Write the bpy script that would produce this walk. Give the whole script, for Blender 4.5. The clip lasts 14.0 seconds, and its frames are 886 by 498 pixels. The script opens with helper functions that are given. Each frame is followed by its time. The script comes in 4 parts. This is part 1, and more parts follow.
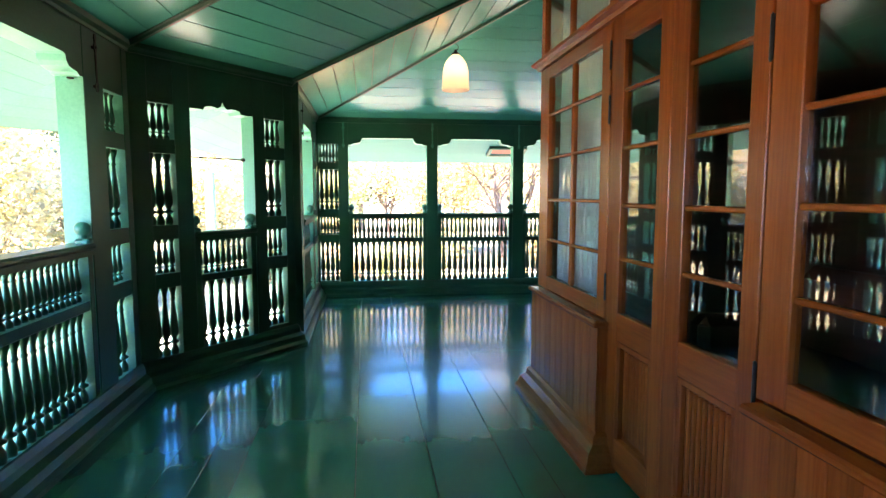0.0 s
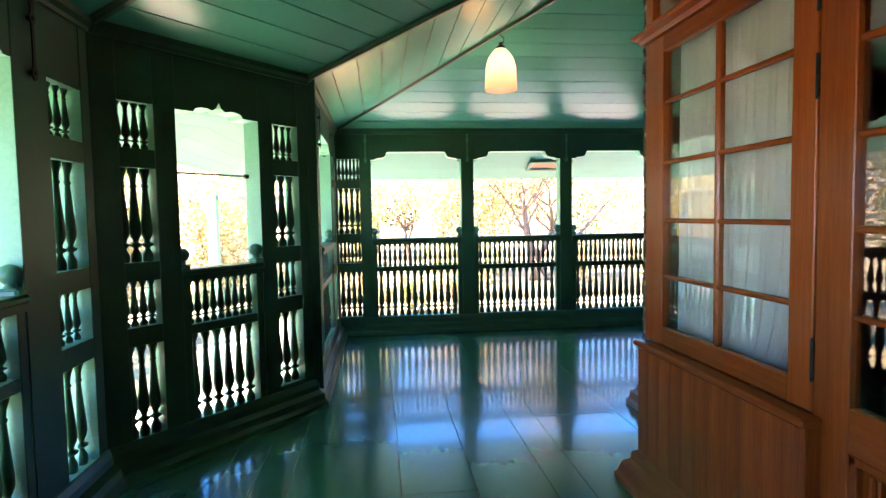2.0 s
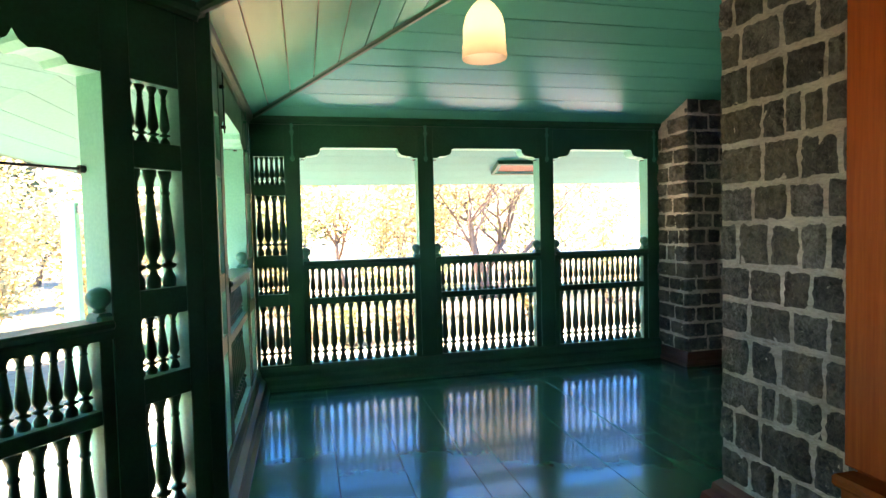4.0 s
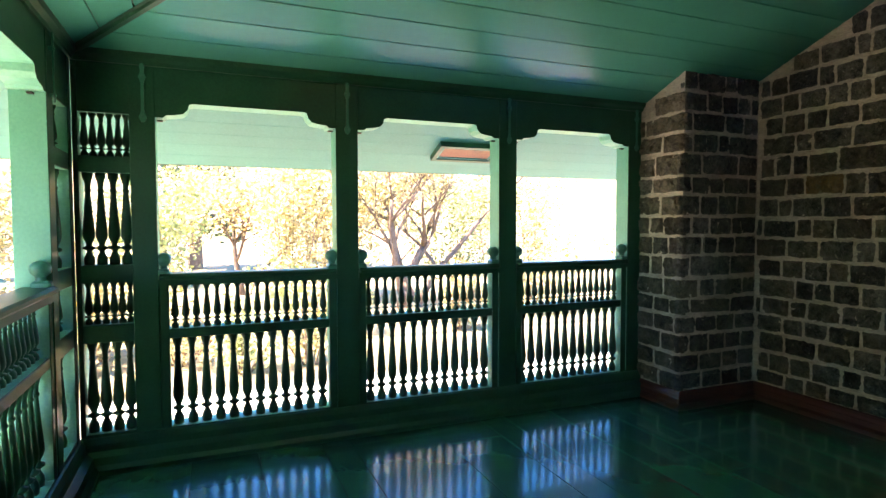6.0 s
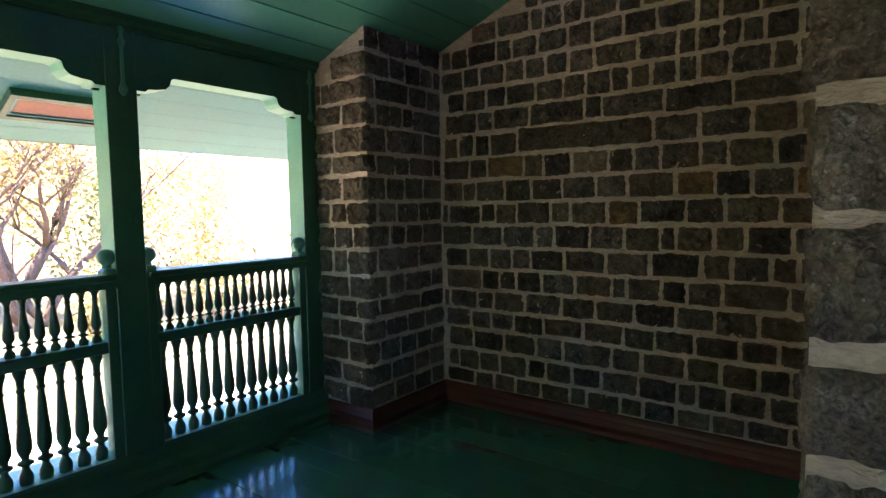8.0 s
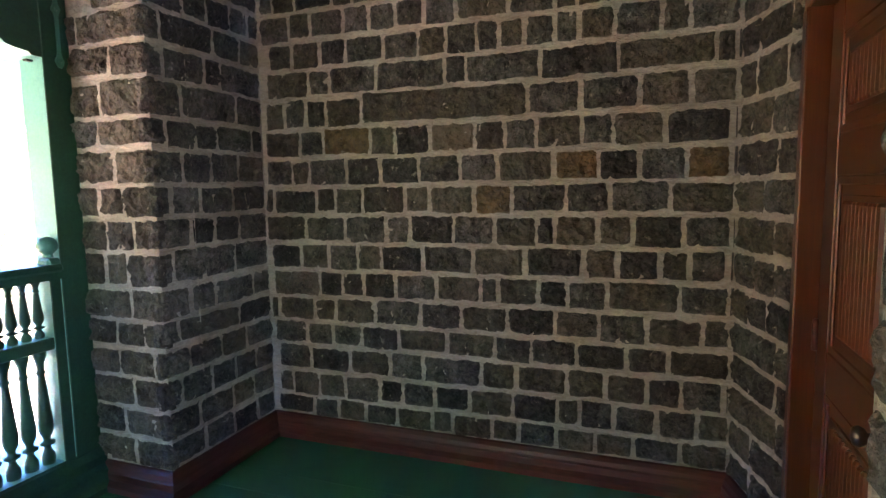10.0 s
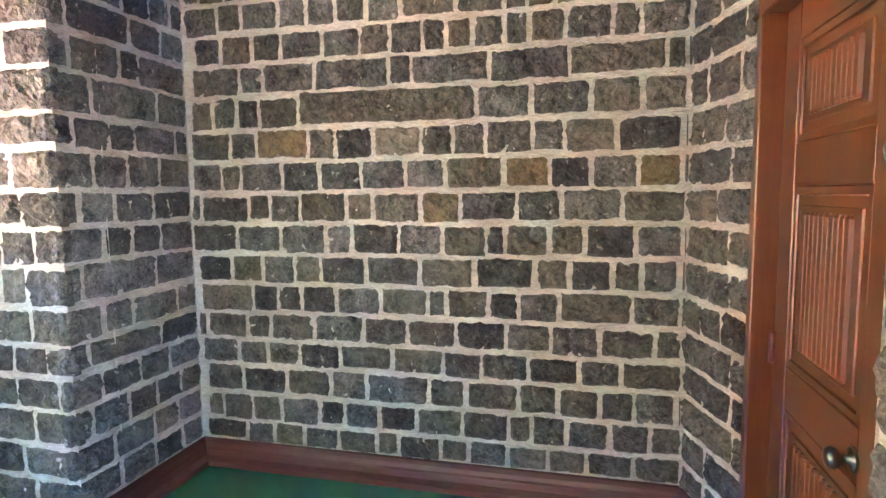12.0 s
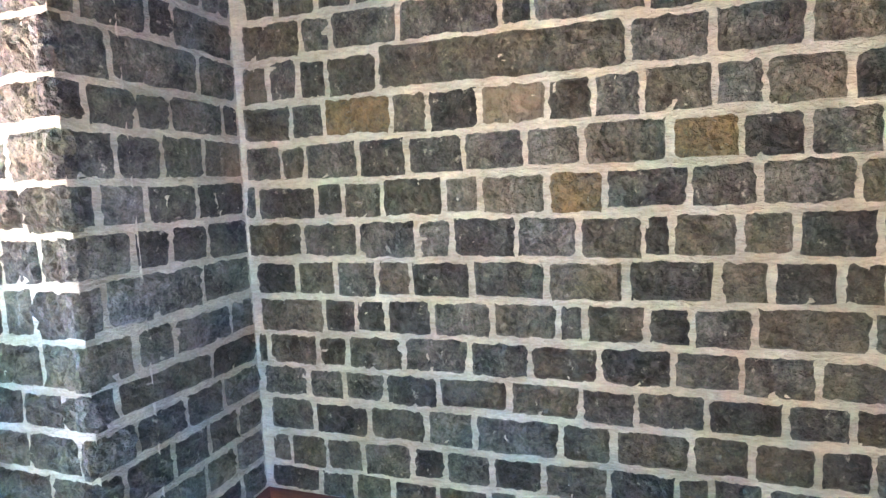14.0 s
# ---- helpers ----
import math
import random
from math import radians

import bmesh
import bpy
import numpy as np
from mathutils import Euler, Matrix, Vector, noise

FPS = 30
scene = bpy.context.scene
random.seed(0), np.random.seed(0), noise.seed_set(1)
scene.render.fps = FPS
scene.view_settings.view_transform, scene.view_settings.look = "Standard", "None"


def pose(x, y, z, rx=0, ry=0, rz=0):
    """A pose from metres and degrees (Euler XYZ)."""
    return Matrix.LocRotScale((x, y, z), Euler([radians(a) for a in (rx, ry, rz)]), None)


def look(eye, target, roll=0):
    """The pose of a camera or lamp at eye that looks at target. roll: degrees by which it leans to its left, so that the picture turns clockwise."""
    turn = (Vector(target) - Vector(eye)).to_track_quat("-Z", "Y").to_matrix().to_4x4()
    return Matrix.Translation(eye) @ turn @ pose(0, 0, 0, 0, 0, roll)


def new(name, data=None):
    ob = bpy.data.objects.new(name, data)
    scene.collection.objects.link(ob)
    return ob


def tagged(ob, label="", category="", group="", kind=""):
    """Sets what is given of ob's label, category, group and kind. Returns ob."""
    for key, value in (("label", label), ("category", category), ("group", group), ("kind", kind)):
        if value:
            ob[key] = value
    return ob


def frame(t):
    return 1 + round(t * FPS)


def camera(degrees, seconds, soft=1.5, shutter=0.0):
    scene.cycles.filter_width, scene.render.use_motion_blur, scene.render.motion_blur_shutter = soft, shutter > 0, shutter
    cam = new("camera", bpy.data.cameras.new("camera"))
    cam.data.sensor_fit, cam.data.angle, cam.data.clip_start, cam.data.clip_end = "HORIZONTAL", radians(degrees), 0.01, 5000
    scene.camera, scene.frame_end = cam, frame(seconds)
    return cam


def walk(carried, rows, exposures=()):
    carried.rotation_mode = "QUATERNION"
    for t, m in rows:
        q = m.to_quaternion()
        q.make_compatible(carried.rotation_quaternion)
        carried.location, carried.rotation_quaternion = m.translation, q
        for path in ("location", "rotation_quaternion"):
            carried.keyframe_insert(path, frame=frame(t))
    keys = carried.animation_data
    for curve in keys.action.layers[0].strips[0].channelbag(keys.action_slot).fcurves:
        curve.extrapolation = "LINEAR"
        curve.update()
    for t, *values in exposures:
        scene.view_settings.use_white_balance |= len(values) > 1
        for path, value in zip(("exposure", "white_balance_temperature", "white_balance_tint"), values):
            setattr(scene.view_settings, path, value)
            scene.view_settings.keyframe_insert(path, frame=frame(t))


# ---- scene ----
cam = camera(75.6, 14.0)
METRES, EYE, TILT, LEAN, TURN = 7.6, 1.475, 0.0, 0.0, -7.7
ROWS = [
    (0.0, 0.0, 0.0, 0.0, -0.0, -5.41, 0.01),
    (0.5, -0.0063, 0.0246, 0.0005, 1.29, -4.75, 0.32),
    (1.0, -0.0113, 0.0621, 0.0015, 2.74, -4.15, 0.36),
    (1.5, -0.0313, 0.105, 0.0037, 2.28, -3.43, 0.87),
    (2.0, -0.0409, 0.1494, 0.0017, 1.29, -3.4, 1.01),
    (2.5, -0.049, 0.201, 0.002, 1.15, -3.85, 0.2),
    (3.0, -0.0644, 0.2499, 0.0056, -2.6, -3.0, 1.3),
    (5.5, -0.0877, 0.5274, 0.0073, -9.89, -2.19, 0.21),
    (6.0, -0.0711, 0.5726, 0.0069, -14.78, -2.6, 0.07),
    (6.5, -0.0602, 0.6148, 0.0052, -24.21, -3.15, 0.3),
    (7.0, -0.0511, 0.6455, 0.0043, -33.84, -4.27, 0.82),
    (7.5, -0.019, 0.6702, 0.0052, -40.93, -4.06, 0.99),
    (10.0, 0.0965, 0.7669, 0.0085, -62.14, -6.01, 0.97),
    (10.5, 0.1066, 0.7759, 0.0084, -69.78, -5.91, 1.32),
    (11.0, 0.114, 0.7725, 0.0089, -72.72, -6.06, 1.38),
    (11.5, 0.1165, 0.7717, 0.0086, -71.34, -6.42, 1.86),
    (12.0, 0.1148, 0.7818, 0.0098, -68.36, -5.56, 0.68),
    (12.5, 0.1231, 0.7977, 0.0066, -67.28, -7.18, 1.22),
    (13.0, 0.1455, 0.8145, 0.0081, -60.01, -5.53, 1.72),
    (13.5, 0.1674, 0.8413, 0.0068, -62.91, -6.05, 1.35),
    (14.0, 0.1923, 0.8574, 0.0058, -63.4, -6.23, 2.49),
]
EXPOSURES = [(0.0, 4.77, 7000, 26), (1.5, 4.72, 7500, 31), (3.0, 4.60, 7800, 31), (5.5, 4.38, 7700, 27), (7.0, 4.08, 7900, 29), (7.7, 4.13, 7800, 36),
             (9.8, 5.15, 7350, 54), (11.0, 7.25, 7000, 60), (12.5, 7.45, 6650, 58), (14.0, 7.65, 6300, 54)]
walk(cam, [(t, pose(0, 0, EYE, TILT, LEAN, TURN) @ pose(METRES * x, METRES * y, METRES * z, 90 + pitch, roll, yaw)) for t, x, y, z, yaw, pitch, roll in ROWS], EXPOSURES)

# ---- world and light ----
SUN_ELEV, SUN_TURN = 60.0, 255.0
world = bpy.data.worlds.new("sky")
scene.world = world
world.use_nodes = True
wn = world.node_tree
wn.nodes.clear()
sky = wn.nodes.new("ShaderNodeTexSky")
sky.sky_type = "NISHITA"
sky.sun_disc = False
sky.sun_elevation = radians(SUN_ELEV)
sky.sun_rotation = radians(SUN_TURN)
sky.altitude, sky.air_density, sky.dust_density, sky.ozone_density = 3000.0, 0.7, 0.0, 1.0
bg = wn.nodes.new("ShaderNodeBackground")
bg.inputs["Strength"].default_value = 0.15
wo = wn.nodes.new("ShaderNodeOutputWorld")
deep = wn.nodes.new("ShaderNodeHueSaturation")      # clear, deep blue mountain sky
deep.inputs["Saturation"].default_value = 1.4
wn.links.new(sky.outputs[0], deep.inputs["Color"])
wn.links.new(deep.outputs[0], bg.inputs[0])
wn.links.new(bg.outputs[0], wo.inputs[0])
sun = new("sun", bpy.data.lights.new("sun", "SUN"))
sun.data.energy, sun.data.angle, sun.data.color = 3.0, radians(0.5), (1.0, 0.92, 0.79)
a, e = radians(SUN_TURN), radians(SUN_ELEV)
sun_dir = Vector((math.sin(a) * math.cos(e), math.cos(a) * math.cos(e), math.sin(e)))
sun.matrix_world = look(sun_dir * 30, (0, 0, 0))


# ---- materials ----
def mat_base(name):
    m = bpy.data.materials.new(name)
    m.use_nodes = True
    nt = m.node_tree
    return m, nt, nt.nodes["Principled BSDF"]


def node(nt, kind, **inputs):
    n = nt.nodes.new(kind)
    for k, v in inputs.items():
        n.inputs[k].default_value = v
    return n


def surface(name, c1, c2, rough=0.5, scale=3.0, grain=40.0, bump=0.15, stretch=(1, 1, 1), rough_var=0.12, metal=0.0, per_object=0.0, island=0.0, coat=0.0, dirt=None, spec=0.5, relief=0.01, spread=0.14, place=False, detail=5.0, twist=0.0, dirt_scale=None, dirt_from=0.52, facet=0.0):
    """Two tones mixed by a broad and a fine noise, with relief and uneven gloss."""
    m, nt, p = mat_base(name)
    L = nt.links.new
    tc = node(nt, "ShaderNodeTexCoord")
    mp = node(nt, "ShaderNodeMapping")
    mp.inputs["Scale"].default_value = stretch
    L(node(nt, "ShaderNodeNewGeometry").outputs["Position"] if place else tc.outputs["Object"], mp.inputs["Vector"])
    n1 = node(nt, "ShaderNodeTexNoise", Scale=scale, Detail=4.0, Roughness=0.6)
    n2 = node(nt, "ShaderNodeTexNoise", Scale=grain, Detail=detail, Roughness=0.6, Distortion=twist)
    L(mp.outputs[0], n1.inputs["Vector"])
    L(mp.outputs[0], n2.inputs["Vector"])
    add = node(nt, "ShaderNodeMath")
    add.operation = "MULTIPLY_ADD"
    L(n2.outputs["Fac"], add.inputs[0])
    add.inputs[1].default_value = 0.5
    half = node(nt, "ShaderNodeMath")
    half.operation = "MULTIPLY"
    L(n1.outputs["Fac"], half.inputs[0])
    half.inputs[1].default_value = 0.5
    L(half.outputs[0], add.inputs[2])
    ramp = node(nt, "ShaderNodeValToRGB")
    ramp.color_ramp.elements[0].position, ramp.color_ramp.elements[1].position = 0.5 - spread, 0.5 + spread
    ramp.color_ramp.elements[0].color, ramp.color_ramp.elements[1].color = (*c1, 1), (*c2, 1)
    L(add.outputs[0], ramp.inputs[0])
    colour = ramp.outputs[0]
    if per_object or island:
        info = node(nt, "ShaderNodeNewGeometry") if island else node(nt, "ShaderNodeObjectInfo")
        hsv = node(nt, "ShaderNodeHueSaturation")
        mr = node(nt, "ShaderNodeMapRange")
        amount = per_object or island
        mr.inputs["To Min"].default_value, mr.inputs["To Max"].default_value = 1 - amount, 1 + amount
        L(info.outputs["Random Per Island" if island else "Random"], mr.inputs["Value"])
        L(mr.outputs[0], hsv.inputs["Value"])
        L(colour, hsv.inputs["Color"])
        colour = hsv.outputs[0]
    if dirt:
        n3 = node(nt, "ShaderNodeTexNoise", Scale=dirt_scale or scale * 0.7, Detail=6.0, Roughness=0.7)
        L(mp.outputs[0], n3.inputs["Vector"])
        r3 = node(nt, "ShaderNodeValToRGB")
        r3.color_ramp.elements[0].position, r3.color_ramp.elements[1].position = dirt_from, dirt_from + (0.08 if dirt_scale else 0.2)
        L(n3.outputs["Fac"], r3.inputs[0])
        mx = node(nt, "ShaderNodeMix")
        mx.data_type = "RGBA"
        L(r3.outputs[0], mx.inputs["Factor"])
        L(colour, mx.inputs["A"])
        mx.inputs["B"].default_value = (*dirt, 1)
        colour = mx.outputs["Result"]
    L(colour, p.inputs["Base Color"])
    rr = node(nt, "ShaderNodeMapRange")
    rr.inputs["To Min"].default_value, rr.inputs["To Max"].default_value = max(rough - rough_var, 0.02), min(rough + rough_var, 1)
    L(n1.outputs["Fac"], rr.inputs["Value"])
    L(rr.outputs[0], p.inputs["Roughness"])
    p.inputs["Metallic"].default_value = metal
    p.inputs["Coat Weight"].default_value = coat
    p.inputs["Coat Roughness"].default_value = 0.07
    p.inputs["Specular IOR Level"].default_value = spec
    b = node(nt, "ShaderNodeBump", Strength=bump, Distance=relief)
    L(add.outputs[0], b.inputs["Height"])
    if facet:                              # hewn, broken faces
        warp = node(nt, "ShaderNodeMix")
        warp.data_type = "RGBA"
        warp.inputs["Factor"].default_value = 0.09
        L(mp.outputs[0], warp.inputs["A"])
        n4 = node(nt, "ShaderNodeTexNoise", Scale=14.0, Detail=4.0, Roughness=0.65)
        L(mp.outputs[0], n4.inputs["Vector"])
        L(n4.outputs["Color"], warp.inputs["B"])
        cells = node(nt, "ShaderNodeTexVoronoi", Scale=facet)
        L(warp.outputs["Result"], cells.inputs["Vector"])
        b0 = node(nt, "ShaderNodeBump", Strength=1.0, Distance=0.075)
        L(cells.outputs["Distance"], b0.inputs["Height"])
        L(b0.outputs[0], b.inputs["Normal"])
    L(b.outputs[0], p.inputs["Normal"])
    return m


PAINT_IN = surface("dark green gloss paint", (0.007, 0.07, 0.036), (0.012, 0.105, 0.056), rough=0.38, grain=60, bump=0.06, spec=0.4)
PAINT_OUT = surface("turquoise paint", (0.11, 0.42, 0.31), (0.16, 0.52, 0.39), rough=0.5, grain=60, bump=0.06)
PAINT_BAL = surface("mid green paint", (0.03, 0.20, 0.135), (0.045, 0.26, 0.18), rough=0.35, grain=60, bump=0.05)
PAINT_CEIL = surface("green ceiling paint", (0.057, 0.37, 0.272), (0.061, 0.385, 0.287), rough=0.24, rough_var=0.03, scale=1.5, grain=50, bump=0.02, island=0.08, spec=0.55)
PAINT_SOFFIT = surface("pale turquoise soffit paint", (0.044, 0.228, 0.192), (0.064, 0.280, 0.238), rough=0.55, scale=1.5, grain=50, bump=0.05, per_object=0.06)
FLOOR = surface("dark green floor paint", (0.0075, 0.142, 0.083), (0.0088, 0.152, 0.090), rough=0.20, rough_var=0.05, scale=3.0, grain=9, bump=0.32, relief=0.002, stretch=(1.6, .8, 1), per_object=0.10, spec=0.5, coat=0.45, place=True)
WOOD = surface("reddish varnished wood", (0.21, 0.038, 0.007), (0.36, 0.077, 0.014), rough=0.24, rough_var=0.04, scale=1.2, grain=10, bump=0.03, stretch=(9, 9, 0.45), per_object=0.13, spec=0.28, spread=0.2)
WOOD_ACROSS = surface("reddish varnished wood laid level", (0.21, 0.038, 0.007), (0.36, 0.077, 0.014), rough=0.24, rough_var=0.04, scale=1.2, grain=10, bump=0.03, stretch=(9, 0.45, 9), per_object=0.13, spec=0.28, spread=0.2)
WOOD_DOOR = surface("brown varnished door wood", (0.105, 0.027, 0.007), (0.18, 0.050, 0.0135), rough=0.3, rough_var=0.05, scale=1.2, grain=10, bump=0.03, stretch=(9, 9, 0.45), per_object=0.12, spread=0.2)
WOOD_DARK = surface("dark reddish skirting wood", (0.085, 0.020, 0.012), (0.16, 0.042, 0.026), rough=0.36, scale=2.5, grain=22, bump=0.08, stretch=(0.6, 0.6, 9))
STONE_LOOK = dict(rough=0.7, rough_var=0.2, scale=9, grain=46, bump=0.9, relief=0.016, place=True, detail=6.0, twist=1.4, dirt_scale=22, dirt_from=0.61, facet=21)
STONE = surface("dark basalt stone", (0.036, 0.0332, 0.0278), (0.218, 0.201, 0.168), spread=0.12, per_object=0.45, dirt=(0.48, 0.43, 0.35), **STONE_LOOK)
STONE_BROWN = surface("brown basalt stone", (0.075, 0.063, 0.046), (0.235, 0.200, 0.145), spread=0.12, per_object=0.3, dirt=(0.38, 0.33, 0.26), **STONE_LOOK)
STONE_OCHRE = surface("ochre weathered stone", (0.13, 0.10, 0.065), (0.34, 0.215, 0.095), spread=0.12, per_object=0.15, dirt=(0.40, 0.34, 0.26), **STONE_LOOK)
STONE_TAN = surface("smooth tan stone", (0.30, 0.23, 0.155), (0.39, 0.305, 0.215), spread=0.16, per_object=0.1, dirt=(0.12, 0.10, 0.08), **STONE_LOOK)
MORTAR = surface("pale lime mortar", (0.45, 0.38, 0.29), (0.78, 0.69, 0.555), rough=0.92, scale=7, grain=55, bump=1.0, relief=0.05, spread=0.13, stretch=(.55, 1, 1.5), twist=.8, dirt=(0.30, 0.25, 0.19), dirt_scale=9, dirt_from=0.64)
IRON = surface("black iron", (0.01, 0.01, 0.01), (0.03, 0.028, 0.025), rough=0.45, metal=0.7, bump=0.1)
BRASS = surface("aged steel", (0.13, 0.12, 0.10), (0.22, 0.20, 0.17), rough=0.3, metal=1.0, bump=0.05)
CURTAIN = surface("white muslin", (0.82, 0.81, 0.78), (0.9, 0.89, 0.87), rough=0.9, scale=3, grain=200, bump=0.1)
PLASTER = surface("cream wall plaster", (0.35, 0.31, 0.26), (0.42, 0.37, 0.31), rough=0.85, bump=0.1)
DIM_FLOOR = surface("dark interior floor", (0.04, 0.02, 0.012), (0.07, 0.035, 0.02), rough=0.5)
GROUND = surface("sunlit earth", (0.17, 0.135, 0.07), (0.33, 0.27, 0.16), rough=0.95, scale=0.6, grain=9, bump=0.4, dirt=(0.13, 0.17, 0.05))
PAVING = surface("pale paving", (0.52, 0.48, 0.40), (0.64, 0.59, 0.50), rough=0.85, scale=1.2, grain=25, bump=0.2)
BARK = surface("grey brown bark", (0.08, 0.055, 0.04), (0.2, 0.145, 0.11), rough=0.95, scale=6, grain=40, bump=0.8)
LEAF_YELLOW = surface("autumn leaves", (0.36, 0.30, 0.13), (0.62, 0.59, 0.36), rough=0.6, scale=0.8, grain=5, bump=0, island=0.6)
LEAF_GREEN = surface("green leaves", (0.22, 0.27, 0.09), (0.50, 0.52, 0.27), rough=0.6, scale=0.8, grain=5, bump=0, island=0.6)
LEAF_DARK = surface("conifer needles", (0.02, 0.05, 0.02), (0.05, 0.09, 0.035), rough=0.7, scale=0.8, grain=5, bump=0, island=0.4)
TERRACOTTA = surface("terracotta board", (0.36, 0.15, 0.09), (0.46, 0.21, 0.14), rough=0.8, bump=0.1)
HILL = surface("dry wooded hillside", (0.16, 0.115, 0.06), (0.36, 0.27, 0.17), rough=0.95, scale=0.12, grain=0.9, bump=0.5, relief=0.3)
SOFA = surface("red brown upholstery", (0.16, 0.035, 0.02), (0.24, 0.06, 0.035), rough=0.6, grain=80, bump=0.1)



def let_light_through(m, share, tone):
    """Thin leaves pass some of the sunlight."""
    nt = m.node_tree
    p, out = nt.nodes["Principled BSDF"], nt.nodes["Material Output"]
    tr = node(nt, "ShaderNodeBsdfTranslucent", Color=(*tone, 1))
    mx = node(nt, "ShaderNodeMixShader", Fac=share)
    nt.links.new(p.outputs[0], mx.inputs[1])
    nt.links.new(tr.outputs[0], mx.inputs[2])
    nt.links.new(mx.outputs[0], out.inputs[0])


let_light_through(LEAF_YELLOW, 0.3, (0.42, 0.3, 0.05))
let_light_through(LEAF_GREEN, 0.3, (0.24, 0.3, 0.05))

GLASS, gnt, gp = mat_base("window glass")
gnt.nodes.remove(gp)
g_lw = node(gnt, "ShaderNodeLayerWeight", Blend=0.5)
g_pw = node(gnt, "ShaderNodeMath")
g_pw.operation = "POWER"
g_pw.inputs[1].default_value = 3.6
g_fr = node(gnt, "ShaderNodeMath")
g_fr.operation = "MULTIPLY_ADD"
g_fr.inputs[1].default_value, g_fr.inputs[2].default_value = 0.9, 0.09
gnt.links.new(g_lw.outputs["Facing"], g_pw.inputs[0])
gnt.links.new(g_pw.outputs[0], g_fr.inputs[0])
g_tr = node(gnt, "ShaderNodeBsdfTransparent", Color=(0.92, 0.94, 0.93, 1))
g_gl = node(gnt, "ShaderNodeBsdfGlossy", Roughness=0.0)
g_mx = node(gnt, "ShaderNodeMixShader")
g_n = node(gnt, "ShaderNodeTexNoise", Scale=3.0, Detail=1.0)
g_b = node(gnt, "ShaderNodeBump", Strength=0.004, Distance=0.02)
gnt.links.new(g_n.outputs["Fac"], g_b.inputs["Height"])
gnt.links.new(g_b.outputs[0], g_gl.inputs["Normal"])
gnt.links.new(g_fr.outputs[0], g_mx.inputs[0])
gnt.links.new(g_tr.outputs[0], g_mx.inputs[1])
gnt.links.new(g_gl.outputs[0], g_mx.inputs[2])
gnt.links.new(g_mx.outputs[0], gnt.nodes["Material Output"].inputs[0])

SHADE, snt, sp = mat_base("frosted lamp glass")
sp.inputs["Base Color"].default_value = (0.5, 0.46, 0.4, 1)
sp.inputs["Roughness"].default_value = 0.35
s_tc = node(snt, "ShaderNodeTexCoord")
s_w = node(snt, "ShaderNodeTexNoise", Scale=26.0, Detail=3.0)
s_b = node(snt, "ShaderNodeBump", Strength=0.5, Distance=0.01)
s_t = node(snt, "ShaderNodeBsdfTranslucent", Color=(0.52, 0.43, 0.30, 1))
s_m = node(snt, "ShaderNodeMixShader", Fac=0.6)
snt.links.new(s_tc.outputs["Object"], s_w.inputs["Vector"])
snt.links.new(s_w.outputs["Fac"], s_b.inputs["Height"])
snt.links.new(s_b.outputs[0], sp.inputs["Normal"])
snt.links.new(sp.outputs[0], s_m.inputs[1])
snt.links.new(s_t.outputs[0], s_m.inputs[2])
snt.links.new(s_m.outputs[0], snt.nodes["Material Output"].inputs[0])
BULB, bnt, bp = mat_base("lit bulb")
bp.inputs["Emission Color"].default_value = (1.0, 0.8, 0.52, 1)
bp.inputs["Emission Strength"].default_value = 2.2


# ---- mesh helpers ----
def mesh_of(name, bm, mats):
    me = bpy.data.meshes.new(name)
    bmesh.ops.recalc_face_normals(bm, faces=bm.faces)
    bm.to_mesh(me)
    bm.free()
    for m in mats if isinstance(mats, (list, tuple)) else [mats]:
        me.materials.append(m)
    return me


def part(name, bm, material, parent, label="", smooth=False):
    """One mesh object under a thing or under a part."""
    me = bm if isinstance(bm, bpy.types.Mesh) else mesh_of(name, bm, material)
    if smooth:
        for f in me.polygons:
            f.use_smooth = True
    ob = new(name, me)
    ob.parent = parent
    if label:
        tagged(ob, label)
    return ob


def thing(name, label, category, group="", kind="", m=None):
    ob = new(name)
    ob.empty_display_size = 0.1
    if m is not None:
        ob.matrix_world = m
    return tagged(ob, label, category, group, kind)


def solid(name, bm, material, label, category, kind="", m=None, group="", smooth=False):
    ob = part(name, bm, material, None, smooth=smooth)
    if m is not None:
        ob.matrix_world = m
    return tagged(ob, label, category, group, kind)


def box(x0, y0, z0, x1, y1, z1, bevel=0.0, bm=None):
    fresh = bmesh.new()
    vs = [fresh.verts.new((x, y, z)) for x in (x0, x1) for y in (y0, y1) for z in (z0, z1)]
    for q in ((0, 1, 3, 2), (4, 6, 7, 5), (0, 4, 5, 1), (2, 3, 7, 6), (0, 2, 6, 4), (1, 5, 7, 3)):
        fresh.faces.new([vs[i] for i in q])
    if bevel:
        bmesh.ops.bevel(fresh, geom=list(fresh.edges), offset=bevel, segments=1, affect="EDGES")
    if bm is None:
        return fresh
    me = bpy.data.meshes.new("t")
    fresh.to_mesh(me)
    fresh.free()
    bm.from_mesh(me)
    bpy.data.meshes.remove(me)
    return bm


